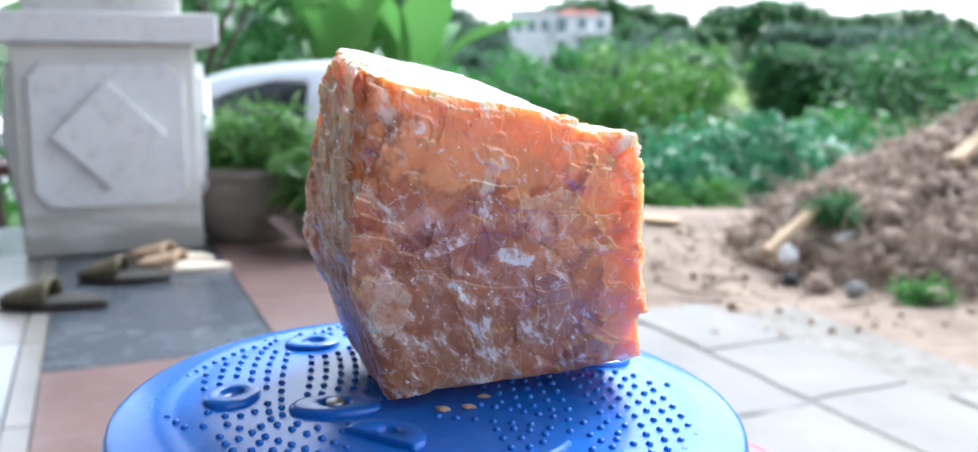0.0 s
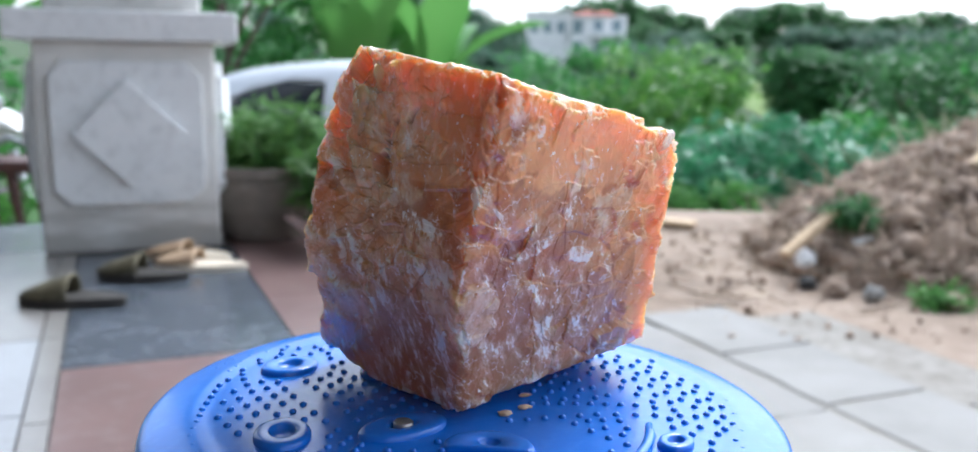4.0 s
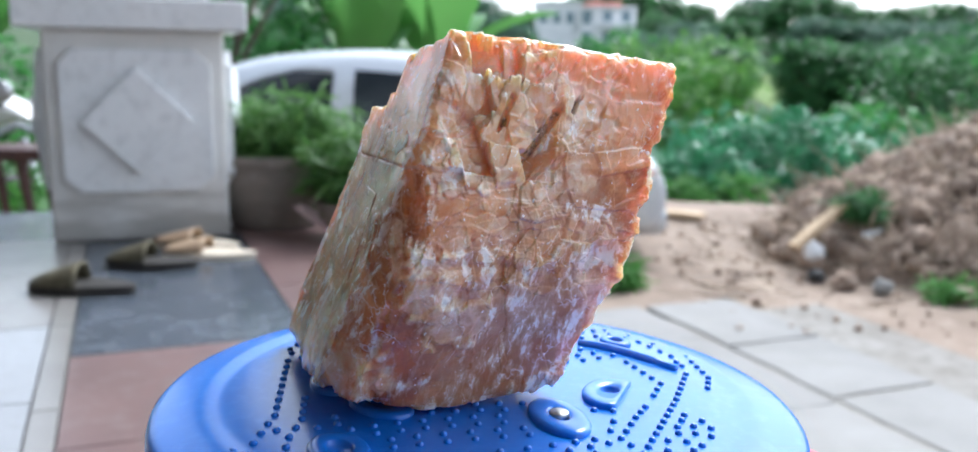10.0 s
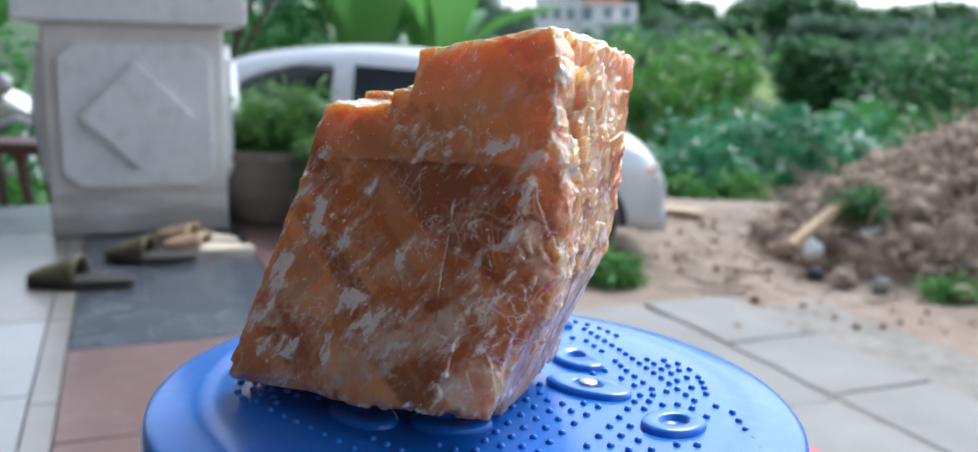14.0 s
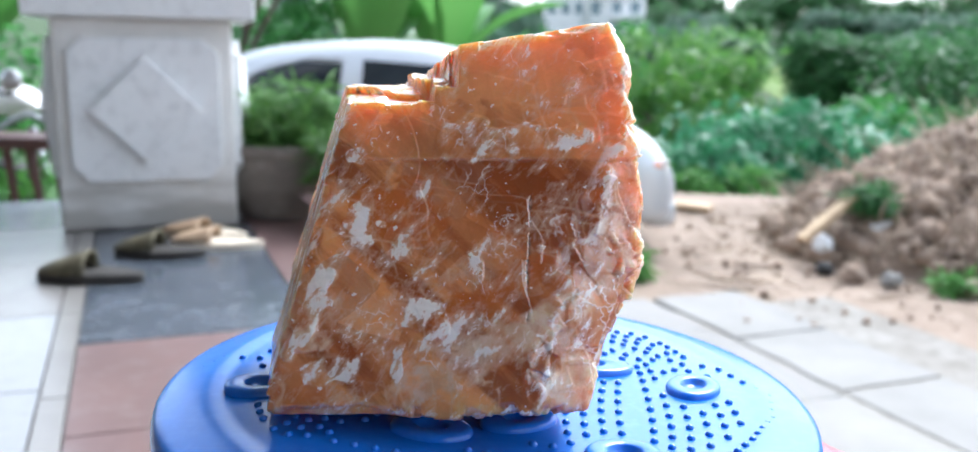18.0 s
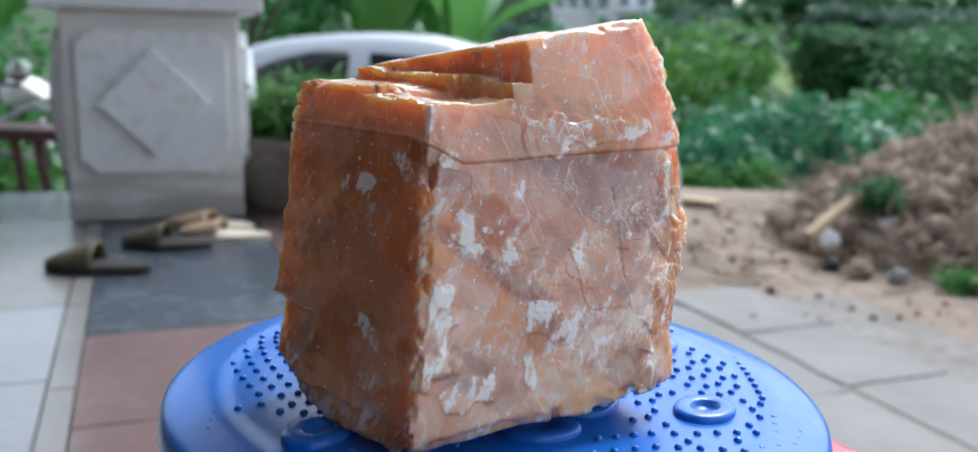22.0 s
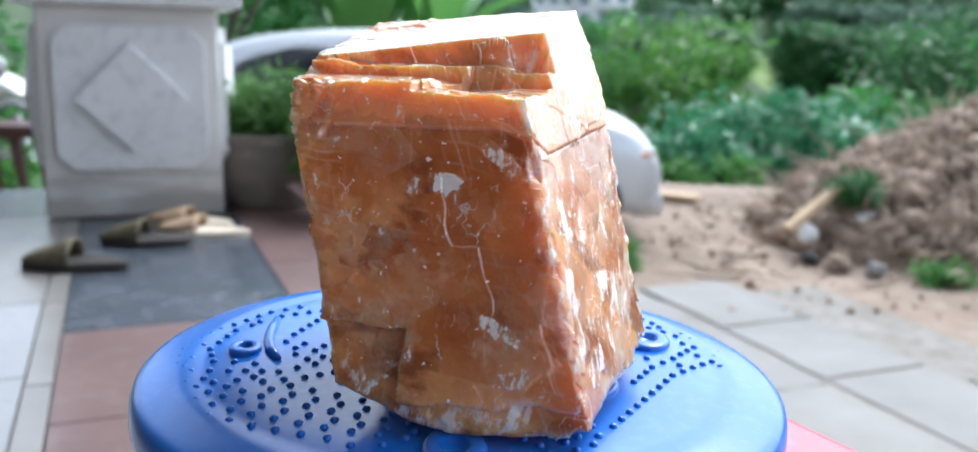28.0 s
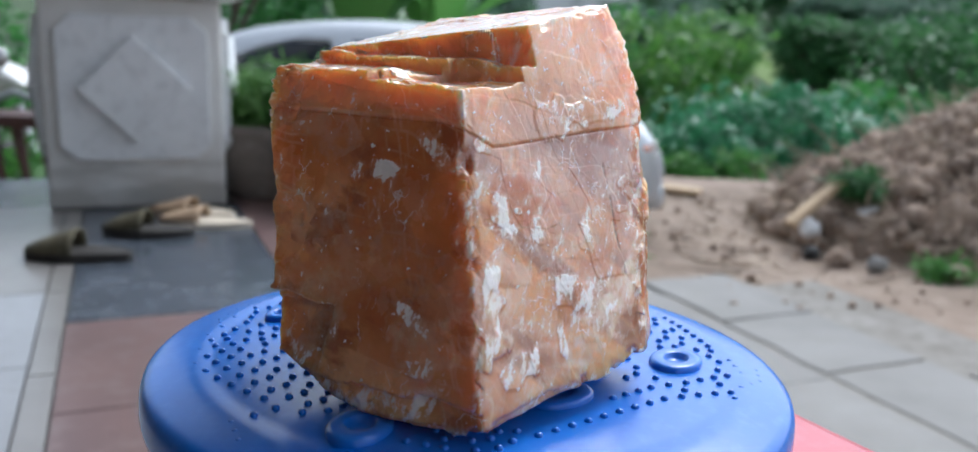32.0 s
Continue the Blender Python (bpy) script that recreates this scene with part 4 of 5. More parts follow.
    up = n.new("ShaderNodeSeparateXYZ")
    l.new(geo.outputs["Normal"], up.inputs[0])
    # upward faces: the sky's pale sheen put into the colour, broken up by grain
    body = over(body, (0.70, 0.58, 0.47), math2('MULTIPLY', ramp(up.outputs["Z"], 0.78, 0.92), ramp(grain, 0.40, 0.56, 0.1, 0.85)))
    body = over(body, (0.84, 0.58, 0.38), math2('MULTIPLY', tag("joint"), ramp(grain, 0.40, 0.56, 0.0, 0.7)))
    body = over(body, (0.10, 0.07, 0.05), math2('MULTIPLY', tag("crevice"), ramp(grain, 0.42, 0.55, 0.0, 0.95)))

    # white bruises: torn, slanting flakes in known places, strays and specks elsewhere
    flow = bent(along((1.5, 1.5, 0.5), (radians(-12), radians(34), 0)), 55.0, 0.010)
    streak = tex(115.0, 9.0, flow, 0.70)
    clean = ramp(sep.outputs["X"], 0.046, 0.060, 1.0, 0.0)
    sparse = math2('MULTIPLY', ramp(tex(26.0, 3.0), 0.48, 0.66, 0.0, 0.5), ramp(clean, 0.0, 1.0, 0.35, 1.0))
    sparse = math2('MAXIMUM', sparse, math2('MULTIPLY', math2('MULTIPLY', clean, ramp(sep.outputs["Y"], 0.034, 0.052)), ramp(tex(42.0, 4.0), 0.46, 0.66, 0.0, 0.5)))
    broken = math2('MULTIPLY', foot, 0.5)
    lift = math2('MAXIMUM', math2('MAXIMUM', sparse, broken), math2('MULTIPLY', tag("frost"), ramp(tex(95.0, 4.0), 0.36, 0.56, 0.35, 1.0)))
    torn = plus(streak, lift, 0.16)
    body = over(body, (0.80, 0.60, 0.45), math2('MULTIPLY', ramp(torn, 0.54, 0.65, 0.0, 0.6), ramp(clean, 0.0, 1.0, 0.3, 1.0)))
    flakes = ramp(torn, 0.64, 0.675)
    # hair cracks that show white, in places
    crack = n.new("ShaderNodeTexVoronoi")
    crack.feature = 'DISTANCE_TO_EDGE'
    crack.inputs["Scale"].default_value = 85.0
    l.new(bent(mapping((1.0, 1.0, 0.6), tilt), 60.0, 0.03), crack.inputs["Vector"])
    hair = math2('MULTIPLY', ramp(crack.outputs["Distance"], 0.028, 0.0, 0.0, 0.8), ramp(plus(plus(tex(70.0, 5.0), lift, 0.10), foot, 0.05), 0.575, 0.63))
    specks = ramp(tex(330.0, 2.0), 0.685, 0.71)
    edge = math2('MULTIPLY', ramp(tag("wear"), 0.1, 0.7), ramp(plus(streak, tex(80.0, 4.0), 0.5), 0.76, 0.83, 0.0, 0.85))
    white = math2('MAXIMUM', math2('MAXIMUM', flakes, hair), math2('MAXIMUM', specks, edge))
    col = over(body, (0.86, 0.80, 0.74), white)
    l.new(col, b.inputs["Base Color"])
    l.new(ramp(white, 0.0, 1.0, 0.90, 0.15), b.inputs["Subsurface Weight"])
    b.inputs["Subsurface Radius"].default_value = (1.0, 0.50, 0.22)
    b.inputs["Subsurface Scale"].default_value = 0.026
    b.inputs["IOR"].default_value = 1.66
    l.new(ramp(foot, 0.0, 0.6, 0.30, 0.05), b.inputs["Coat Weight"])
    b.inputs["Coat Roughness"].default_value = 0.18
    b.inputs["Coat IOR"].default_value = 1.6
    l.new(plus(plus(ramp(tex(40.0, 4.0, cleave), 0.35, 0.65, 0.12, 0.30), white, 0.25), foot, 0.25), b.inputs["Roughness"])
    bump(n, l, b, plus(streak, white, 0.5), 0.35, 0.0009)
    # light that enters on one side and leaves on another
    tr = n.new("ShaderNodeBsdfTranslucent")
    l.new(over(body, (0.90, 0.50, 0.25), ramp(tex(20.0, 2.0), 0.0, 0.01, 0.0, 0.4)), tr.inputs["Color"])
    ms = n.new("ShaderNodeMixShader")
    l.new(ramp(white, 0.0, 1.0, 0.14, 0.04), ms.inputs[0])
    l.new(b.outputs[0], ms.inputs[1])
    l.new(tr.outputs[0], ms.inputs[2])
    # mirrors of cleavage just under the skin, each with its own lean
    lean = n.new("ShaderNodeVectorMath")
    lean.operation = 'MULTIPLY_ADD'
    l.new(v.outputs["Color"], lean.inputs[0])
    lean.inputs[1].default_value = (0.30, 0.30, 0.30)
    l.new(geo.outputs["Normal"], lean.inputs[2])
    shift = n.new("ShaderNodeVectorMath")
    shift.operation = 'SUBTRACT'
    l.new(lean.outputs[0], shift.inputs[0])
    shift.inputs[1].default_value = (0.15, 0.15, 0.15)
    unit = n.new("ShaderNodeVectorMath")
    unit.operation = 'NORMALIZE'
    l.new(shift.outputs[0], unit.inputs[0])
    gl = n.new("ShaderNodeBsdfGlossy")
    gl.inputs["Color"].default_value = (0.95, 0.86, 0.78, 1)
    gl.inputs["Roughness"].default_value = 0.15
    l.new(unit.outputs[0], gl.inputs["Normal"])
    veil = n.new("ShaderNodeMixShader")
    l.new(math2('MULTIPLY', ramp(sc.outputs[2], 0.25, 0.30, 0.02, 0.13), math2('MULTIPLY', ramp(grain, 0.38, 0.56, 0.35, 1.0), ramp(foot, 0.0, 0.7, 1.0, 0.0))), veil.inputs[0])
    l.new(ms.outputs[0], veil.inputs[1])
    l.new(gl.outputs[0], veil.inputs[2])
    l.new(veil.outputs[0], n["Material Output"].inputs["Surface"])
    return m


def crystal():
    v, f, tags = crystal_mesh()
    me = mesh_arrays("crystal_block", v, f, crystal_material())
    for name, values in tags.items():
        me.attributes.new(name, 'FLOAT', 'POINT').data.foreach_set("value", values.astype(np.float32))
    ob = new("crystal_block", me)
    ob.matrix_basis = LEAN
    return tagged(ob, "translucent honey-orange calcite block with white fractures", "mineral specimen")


CRYSTAL = crystal()


def crumb(x, y, size, seed):
    """A flat crumb broken off the stone, lying on the board."""
    rs = random.Random(seed)
    bm = bmesh.new()
    bmesh.ops.create_icosphere(bm, subdivisions=2, radius=1)
    for v in bm.verts:
        k = 1 + 0.45 * noise.noise(v.co * 1.7 + Vector((seed, 0, 0)))
        v.co = Vector((x + v.co.x * k * size, y + v.co.y * k * size * rs.uniform(0.55, 0.6), 0.0008 + v.co.z * k * size * 0.28))
    ob = part("stone_crumb", bm, MAT_CRUMB)
    ob.matrix_basis = LEAN
    return tagged(ob, "small flat tan crumb of stone on the blue board", "stone crumb", "crumbs of stone")


MAT_CRUMB = mottled("crumb", (0.55, 0.40, 0.26), (0.42, 0.28, 0.17), 300.0, (0.68, 0.58, 0.46), 900.0, 0.7, bump_amt=0.2, bump_dist=0.0004)
CRUMBS = [crumb(0.0150, -0.0215, 0.0030, 1), crumb(0.0215, -0.0095, 0.0026, 2), crumb(0.0045, -0.0245, 0.0034, 3)]


# ---- stool under the board ----
def stool():
    st = empty("plastic_stool", LEAN @ pose(0.045, -0.01, -0.5, 0, 0, 31), "red plastic stool carrying the blue board", "stool")
    h = 0.138
    part("seat", box(-h, h, -h, h, 0.43, 0.4555, 0.012, 3), MAT_RED, st)
    part("apron", box(-h + 0.01, h - 0.01, -h + 0.01, h - 0.01, 0.375, 0.43, 0.004), MAT_RED, st)
    for sx in (-1, 1):
        for sy in (-1, 1):
            bm = bmesh.new()
            a, w = h - 0.03, 0.022
            lo = [bm.verts.new((sx * (a + 0.035) + dx * w, sy * (a + 0.035) + dy * w, -0.002)) for dx, dy in ((-1, -1), (1, -1), (1, 1), (-1, 1))]
            hi = [bm.verts.new((sx * a + dx * w, sy * a + dy * w, 0.376)) for dx, dy in ((-1, -1), (1, -1), (1, 1), (-1, 1))]
            bm.faces.new(lo)
            bm.faces.new(hi)
            for i in range(4):
                bm.faces.new((lo[i], lo[(i + 1) % 4], hi[(i + 1) % 4], hi[i]))
            bmesh.ops.recalc_face_normals(bm, faces=bm.faces)
            part("leg", bm, MAT_RED, st)


stool()


# ---- car in the yard ----
def car():
    """A small silver saloon seen side-on: the body is lofted across its width from side outlines."""
    c = empty("parked_car", pose(-0.60, 6.84, GROUND), "silver hatchback car parked on the yard earth", "car")
    L = 1.98
    # stations along the length: x, sill, belt line, roof or bonnet height, half width at the belt, half width at the top
    st = [(-L, 0.42, 0.72, 0.86, 0.52, 0.45), (-L + 0.06, 0.26, 0.74, 0.96, 0.70, 0.60), (-L + 0.25, 0.22, 0.80, 1.16, 0.80, 0.60),
          (-L + 0.55, 0.22, 0.86, 1.38, 0.83, 0.58), (-L + 0.95, 0.20, 0.89, 1.50, 0.84, 0.58), (-0.35, 0.20, 0.90, 1.55, 0.84, 0.59),
          (0.25, 0.20, 0.90, 1.53, 0.84, 0.58), (0.62, 0.20, 0.90, 1.37, 0.84, 0.58), (0.95, 0.20, 0.90, 1.14, 0.84, 0.60), (1.22, 0.20, 0.90, 1.02, 0.83, 0.68),
          (1.55, 0.20, 0.86, 0.97, 0.82, 0.66), (1.80, 0.20, 0.74, 0.87, 0.76, 0.58), (1.93, 0.22, 0.58, 0.66, 0.60, 0.46), (L, 0.30, 0.48, 0.54, 0.42, 0.36)]
    bm = bmesh.new()
    rows = []
    for x, sill, belt, top, hb, ht in st:
        prof = [(hb * 0.90, sill), (hb * 0.99, sill + 0.12), (hb, (sill + belt) / 2), (hb * 0.985, belt), ((hb + ht) / 2 * 0.99, (belt + top) / 2), (ht, top - 0.05), (ht * 0.8, top - 0.012), (0, top)]
        pts = [(y, z) for y, z in prof]
        ring = [(-y, z) for y, z in pts] + [(y, z) for y, z in reversed(pts[:-1])]
        rows.append([bm.verts.new((x, y, z)) for y, z in ring])
    for a, b in zip(rows, rows[1:]):
        for i in range(len(a) - 1):
            bm.faces.new((a[i], a[i + 1], b[i + 1], b[i]))
        bm.faces.new((a[-1], a[0], b[0], b[-1]))
    bm.faces.new(rows[0])
    bm.faces.new(rows[-1])
    bmesh.ops.recalc_face_normals(bm, faces=bm.faces)
    body = part("body", bm, MAT_CAR, c, smooth=True)
    sub = body.modifiers.new("round", "SUBSURF")
    sub.levels = sub.render_levels = 2
    # side windows, set proud of the leaning side
    def pane(name, pts, mat=MAT_GLASS, label="", proud=0.012):
        bm = bmesh.new()
        vs = []
        for x, z in pts:
            k = (z - 0.9) / 0.56
            y = -(0.835 - 0.235 * max(k, 0) + proud)
            vs.append(bm.verts.new((x, y, z)))
        f = bm.faces.new(vs)
        r = bmesh.ops.extrude_face_region(bm, geom=[f])
        bmesh.ops.translate(bm, verts=[v for v in r["geom"] if isinstance(v, bmesh.types.BMVert)], vec=(0, 0.05, 0))
        bmesh.ops.recalc_face_normals(bm, faces=bm.faces)
        return part(name, bm, mat, body, label)
    pane("rear_side_window", [(-1.32, 1.0), (-0.52, 0.96), (-0.50, 1.36), (-0.78, 1.365), (-1.1, 1.27)], label="dark tinted rear window")
    pane("front_side_window", [(-0.36, 0.96), (0.78, 0.96), (0.55, 1.15), (0.22, 1.35), (-0.35, 1.385)], label="dark tinted front window")
    pane("window_trim", [(-1.42, 1.17), (-1.02, 1.345), (-0.72, 1.405), (-0.50, 1.40), (-0.50, 1.385), (-0.72, 1.388), (-1.0, 1.325), (-1.36, 1.17)], MAT_CAR, "rain visor", 0.02)
    for x in (-1.22, 1.25):
        w = part("wheel", lathe([(0.19, -0.1), (0.285, -0.1), (0.30, -0.07), (0.30, 0.07), (0.285, 0.1), (0.19, 0.1)], 40), MAT_BLACK, c, "black tyre on a silver rim", True, pose(x, -0.72, 0.30, 90, 0, 0))
        part("rim", lathe([(0.195, 0.06), (0.18, 0.09), (0.06, 0.075), (0.02, 0.08)], 30), MAT_METAL, w, "silver rim", True)
        w = part("wheel", lathe([(0.19, -0.1), (0.285, -0.1), (0.30, -0.07), (0.30, 0.07), (0.285, 0.1), (0.19, 0.1)], 40), MAT_BLACK, c, "black tyre on a silver rim", True, pose(x, 0.72, 0.30, 90, 0, 0))
        part("wheel_arch", tube([(x + 0.345 * math.cos(a), -0.815, 0.30 + 0.345 * math.sin(a)) for a in np.linspace(0, math.pi, 15)], 0.03, 6), MAT_BLACK, body)
    part("headlight", box(1.62, 1.86, -0.70, -0.42, 0.62, 0.74, 0.04, 3), MAT_LAMP, body, "clear headlight")
    part("indicator", box(1.66, 1.80, -0.745, -0.60, 0.665, 0.705, 0.015, 2), MAT_AMBER, body, "amber indicator lens")
    part("bumper_lamp", box(1.80, 1.90, -0.62, -0.50, 0.33, 0.40, 0.02, 2), MAT_LAMP, body, "small fog lamp")
    part("bumper", box(1.70, 1.96, -0.62, 0.62, 0.20, 0.42, 0.08, 3), MAT_CAR, body)


car()


# ---- plants ----
def tree(name, at, height, extent, mat, label, category="tree", seed=1, n_clump=90, per=40, leaf=0.16, clump=0.5, trunk=0.1, narrow=0.45, lift=None):
    """A tapered trunk with limbs and an uneven crown of clumped leaves."""
    rng = np.random.default_rng(seed)
    t = empty(name, at, label, category)
    cz = height - extent[2] if lift is None else lift
    pts = [(0, 0, -0.3)]
    for k in range(1, 6):
        pts.append((rng.normal(0, 0.06 * height * k / 8), rng.normal(0, 0.06 * height * k / 8), cz * k / 5))
    bm = tube(pts, [trunk * (1 - 0.13 * k) for k in range(6)], 8)
    tr = part("trunk", bm, MAT_BARK, t, smooth=True)
    for k in range(5):
        a = 2 * math.pi * (k + rng.uniform(0, 0.6)) / 5
        s = Vector(pts[3 + k % 3])
        e = Vector((extent[0] * 0.7 * math.cos(a), extent[1] * 0.7 * math.sin(a), cz + extent[2] * rng.uniform(-0.1, 0.55)))
        mid = s.lerp(e, 0.5) + Vector((0, 0, 0.08 * height))
        part("limb", tube([s, mid, e], [trunk * 0.5, trunk * 0.3, trunk * 0.12], 6), MAT_BARK, tr)
    p = clumps(rng, n_clump, per, extent, clump) + np.array([0, 0, cz])
    part("crown", leaves("crown", p, leaf, mat, rng, narrow=narrow), mat, t)
    return t


def bush(name, at, extent, mat, label, seed=1, n_clump=60, per=40, leaf=0.12, clump=0.3, narrow=0.5, category="bush"):
    rng = np.random.default_rng(seed)
    t = empty(name, at, label, category)
    for k in range(4):
        a = 2 * math.pi * k / 4 + rng.uniform(0, 1)
        e = (extent[0] * 0.5 * math.cos(a), extent[1] * 0.5 * math.sin(a), extent[2] * 1.1)
        part("stem", tube([(0, 0, -0.1), (e[0] * 0.4, e[1] * 0.4, e[2] * 0.55), e], [0.03, 0.022, 0.01], 6), MAT_BARK, t)
    p = clumps(rng, n_clump, per, extent, clump, -0.8) + np.array([0, 0, extent[2] * 0.95])
    part("foliage", leaves("foliage", p, leaf, mat, rng, narrow=narrow), mat, t)
    return t


def at_ground(x, y, turn=0.0, sink=0.0):
    return pose(x, y, float(ground_height(np.array([x * 1.0]), np.array([y * 1.0]))[0]) - sink, 0, 0, turn)


# cassava bushes below the bank
k = 0
for x, y, ex, ez in ((2.6, 11.2, 1.2, 0.80), (4.0, 11.6, 1.5, 1.12), (5.4, 11.9, 1.3, 1.05), (3.4, 12.6, 1.5, 1.32), (1.2, 11.4, 0.8, 0.7), (5.0, 13.2, 1.5, 1.38)):
    k += 1
    bush("cassava_bush", at_ground(x, y, 40 * k, 0.1), (ex, ex * 0.9, ez), LEAF_TEAL, "dense blue-green cassava bush beyond the earth bank", 20 + k, 70, 42, 0.2, 0.33, 0.42)
for x, y in ((1.6, 10.0), (2.3, 10.1), (2.9, 10.1)):
    k += 1
    bush("weed_clump", at_ground(x, y, 30 * k), (0.5, 0.35, 0.22), LEAF_GRASS, "bright green weeds along the earth bank", 20 + k, 30, 40, 0.12, 0.16, 0.3, "weeds")
# valley trees, near to far: place, top over eye level, half width
for x, y, top, ex, ez, mt, lb in ((3.5, 17.0, 1.05, 1.7, 1.9, LEAF_YELLOW, "yellow-green young tree in the valley"), (2.2, 19.0, 1.0, 2.0, 2.1, LEAF_MID, "leafy green tree in the valley"),
                                  (0.2, 18.0, 0.9, 2.0, 2.0, LEAF_MID, "leafy green tree in the valley"), (8.2, 16.5, 1.1, 1.7, 2.1, LEAF_DARK, "dark green tree in the valley"),
                                  (10.4, 17.5, 0.85, 2.0, 2.2, LEAF_MID, "leafy green tree in the valley"), (6.6, 14.6, -0.2, 1.1, 1.3, LEAF_MID, "leafy green tree in the valley"),
                                  (8.2, 13.6, 0.3, 1.4, 1.6, LEAF_DARK, "dark green tree in the valley"), (12.5, 20.0, 1.0, 2.4, 2.3, LEAF_MID, "leafy green tree in the valley"),
                                  (4.6, 21.0, 0.75, 1.3, 1.8, LEAF_YELLOW, "yellow-green young tree in the valley"), (-2.0, 20.0, 1.4, 2.4, 2.3, LEAF_DARK, "dark green tree in the valley"),
                                  (12.6, 26.0, 1.4, 2.2, 2.4, LEAF_DARK, "dark green tree in the valley"), (15.0, 27.0, 1.5, 2.8, 2.6, LEAF_DARK, "dark green tree in the valley"),
                                  (6.0, 15.6, -0.9, 1.2, 1.0, LEAF_MID, "leafy green tree in the valley"), (-4.5, 17.0, 1.8, 2.2, 2.3, LEAF_DARK, "dark green tree in the valley")):
    k += 1
    m = at_ground(x, y, 50 * k)
    tree("valley_tree", m, top + 0.25 - m.translation.z, (ex, ex, ez), mt, lb, seed=60 + k, n_clump=100, per=46, leaf=0.2, clump=0.42, trunk=0.13)
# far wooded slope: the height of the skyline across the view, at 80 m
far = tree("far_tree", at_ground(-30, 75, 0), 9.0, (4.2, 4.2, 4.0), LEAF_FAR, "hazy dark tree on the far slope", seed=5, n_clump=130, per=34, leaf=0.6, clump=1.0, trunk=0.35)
far2 = tree("far_tree", at_ground(-24, 79, 0), 9.0, (3.0, 3.0, 4.4), LEAF_DARK, "dark slender tree on the far slope", seed=6, n_clump=130, per=34, leaf=0.6, clump=0.9, trunk=0.35)
SKYLINE_X = (-40, -10, -4, 1, 5, 8, 12, 15.5, 17, 21, 24, 28, 31, 35, 39, 42, 60)
SKYLINE_Z = (9, 9, 8, 5.8, 5.8, 7.6, 8.6, 7.8, 6.7, 6.5, 7.7, 7.9, 6.8, 6.6, 7.3, 6.6, 6.8)
rf = random.Random(4)
for i in range(84):
    row = i % 3
    d = (88, 72, 58)[row] + rf.uniform(-4, 4)
    xs = -16 + (i // 3) * 2.2 + rf.uniform(-0.8, 0.8)
    top = float(np.interp(xs, SKYLINE_X, SKYLINE_Z))
    if row and 3.0 < xs < 14.5:
        top = 1.6
    top = 0.63 + (top - 0.63) * d / 80 * (1.0, 0.78, 0.5)[row] * rf.uniform(0.88, 1.0)
    x = xs * d / 80
    if row and 22.0 < xs < 27.5:
        continue
    m = at_ground(x, d, rf.uniform(0, 360), 0.2)
    s = max(0.28, (top - m.translation.z) / 9.8)
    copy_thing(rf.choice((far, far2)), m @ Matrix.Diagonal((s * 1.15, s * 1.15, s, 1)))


def meadow():
    xs, ys = np.linspace(18.5, 24.5, 14), np.linspace(57, 74, 14)
    X, Y = np.meshgrid(xs, ys)
    Z = ground_height(X, Y) + 0.1
    i = (np.arange(13)[:, None] * 14 + np.arange(13)[None, :]).ravel()
    me = mesh_arrays("meadow", np.stack([X, Y, Z], 2).reshape(-1, 3), np.stack([i, i + 1, i + 15, i + 14], 1), MAT_FIELD, True)
    tagged(new("meadow", me), "small bright green meadow on the far slope", "field", kind="structure")


meadow()


def far_house():
    h = empty("far_house", pose(9.9, 84.0, 1.4, 0, 0, -8), "far white two-storey house with red roof", "house")
    w = part("wall", box(-1.5, 3.4, -3, 3, -1.5, 3.9, 0.03), MAT_HOUSE, h)
    w2 = part("wall", box(-5.6, -1.5, -2.4, 3, -1.5, 4.1, 0.03), MAT_HOUSE, h, "lower white wing")
    bm = bmesh.new()
    vs = [bm.verts.new(p) for p in ((-1.4, -3.3, 3.9), (2.4, -3.3, 3.9), (2.4, 3.4, 3.9), (-1.4, 3.4, 3.9), (-0.2, 0, 4.7), (1.4, 0, 4.7))]
    for f in ((0, 1, 5, 4), (1, 2, 5), (2, 3, 4, 5), (3, 0, 4), (0, 3, 2, 1)):
        bm.faces.new([vs[i] for i in f])
    bmesh.ops.recalc_face_normals(bm, faces=bm.faces)
    part("roof", bm, MAT_ROOF, h, "red hipped roof")
    part("roof", box(-5.8, -1.5, -2.6, 3.2, 4.1, 4.25), MAT_HOUSE, h, "flat parapet roof")
    for x in (-0.9, 0.9, 2.5):
        for z in (0.5, 2.35):
            win = part("window", box(x - 0.4, x + 0.4, -3.06, -2.94, z, z + 1.15), MAT_WINDOW, w)
            part("frame", box(x - 0.46, x + 0.46, -3.09, -3.0, z + 1.15, z + 1.25), MAT_HOUSE, win)
    for x in (-4.8, -3.6, -2.4):
        part("window", box(x - 0.35, x + 0.35, -2.46, -2.34, 2.4, 3.4), MAT_WINDOW, w2)
    part("balcony", box(0.2, 3.2, -3.9, -3.0, 2.0, 2.5), MAT_HOUSE, h)


far_house()


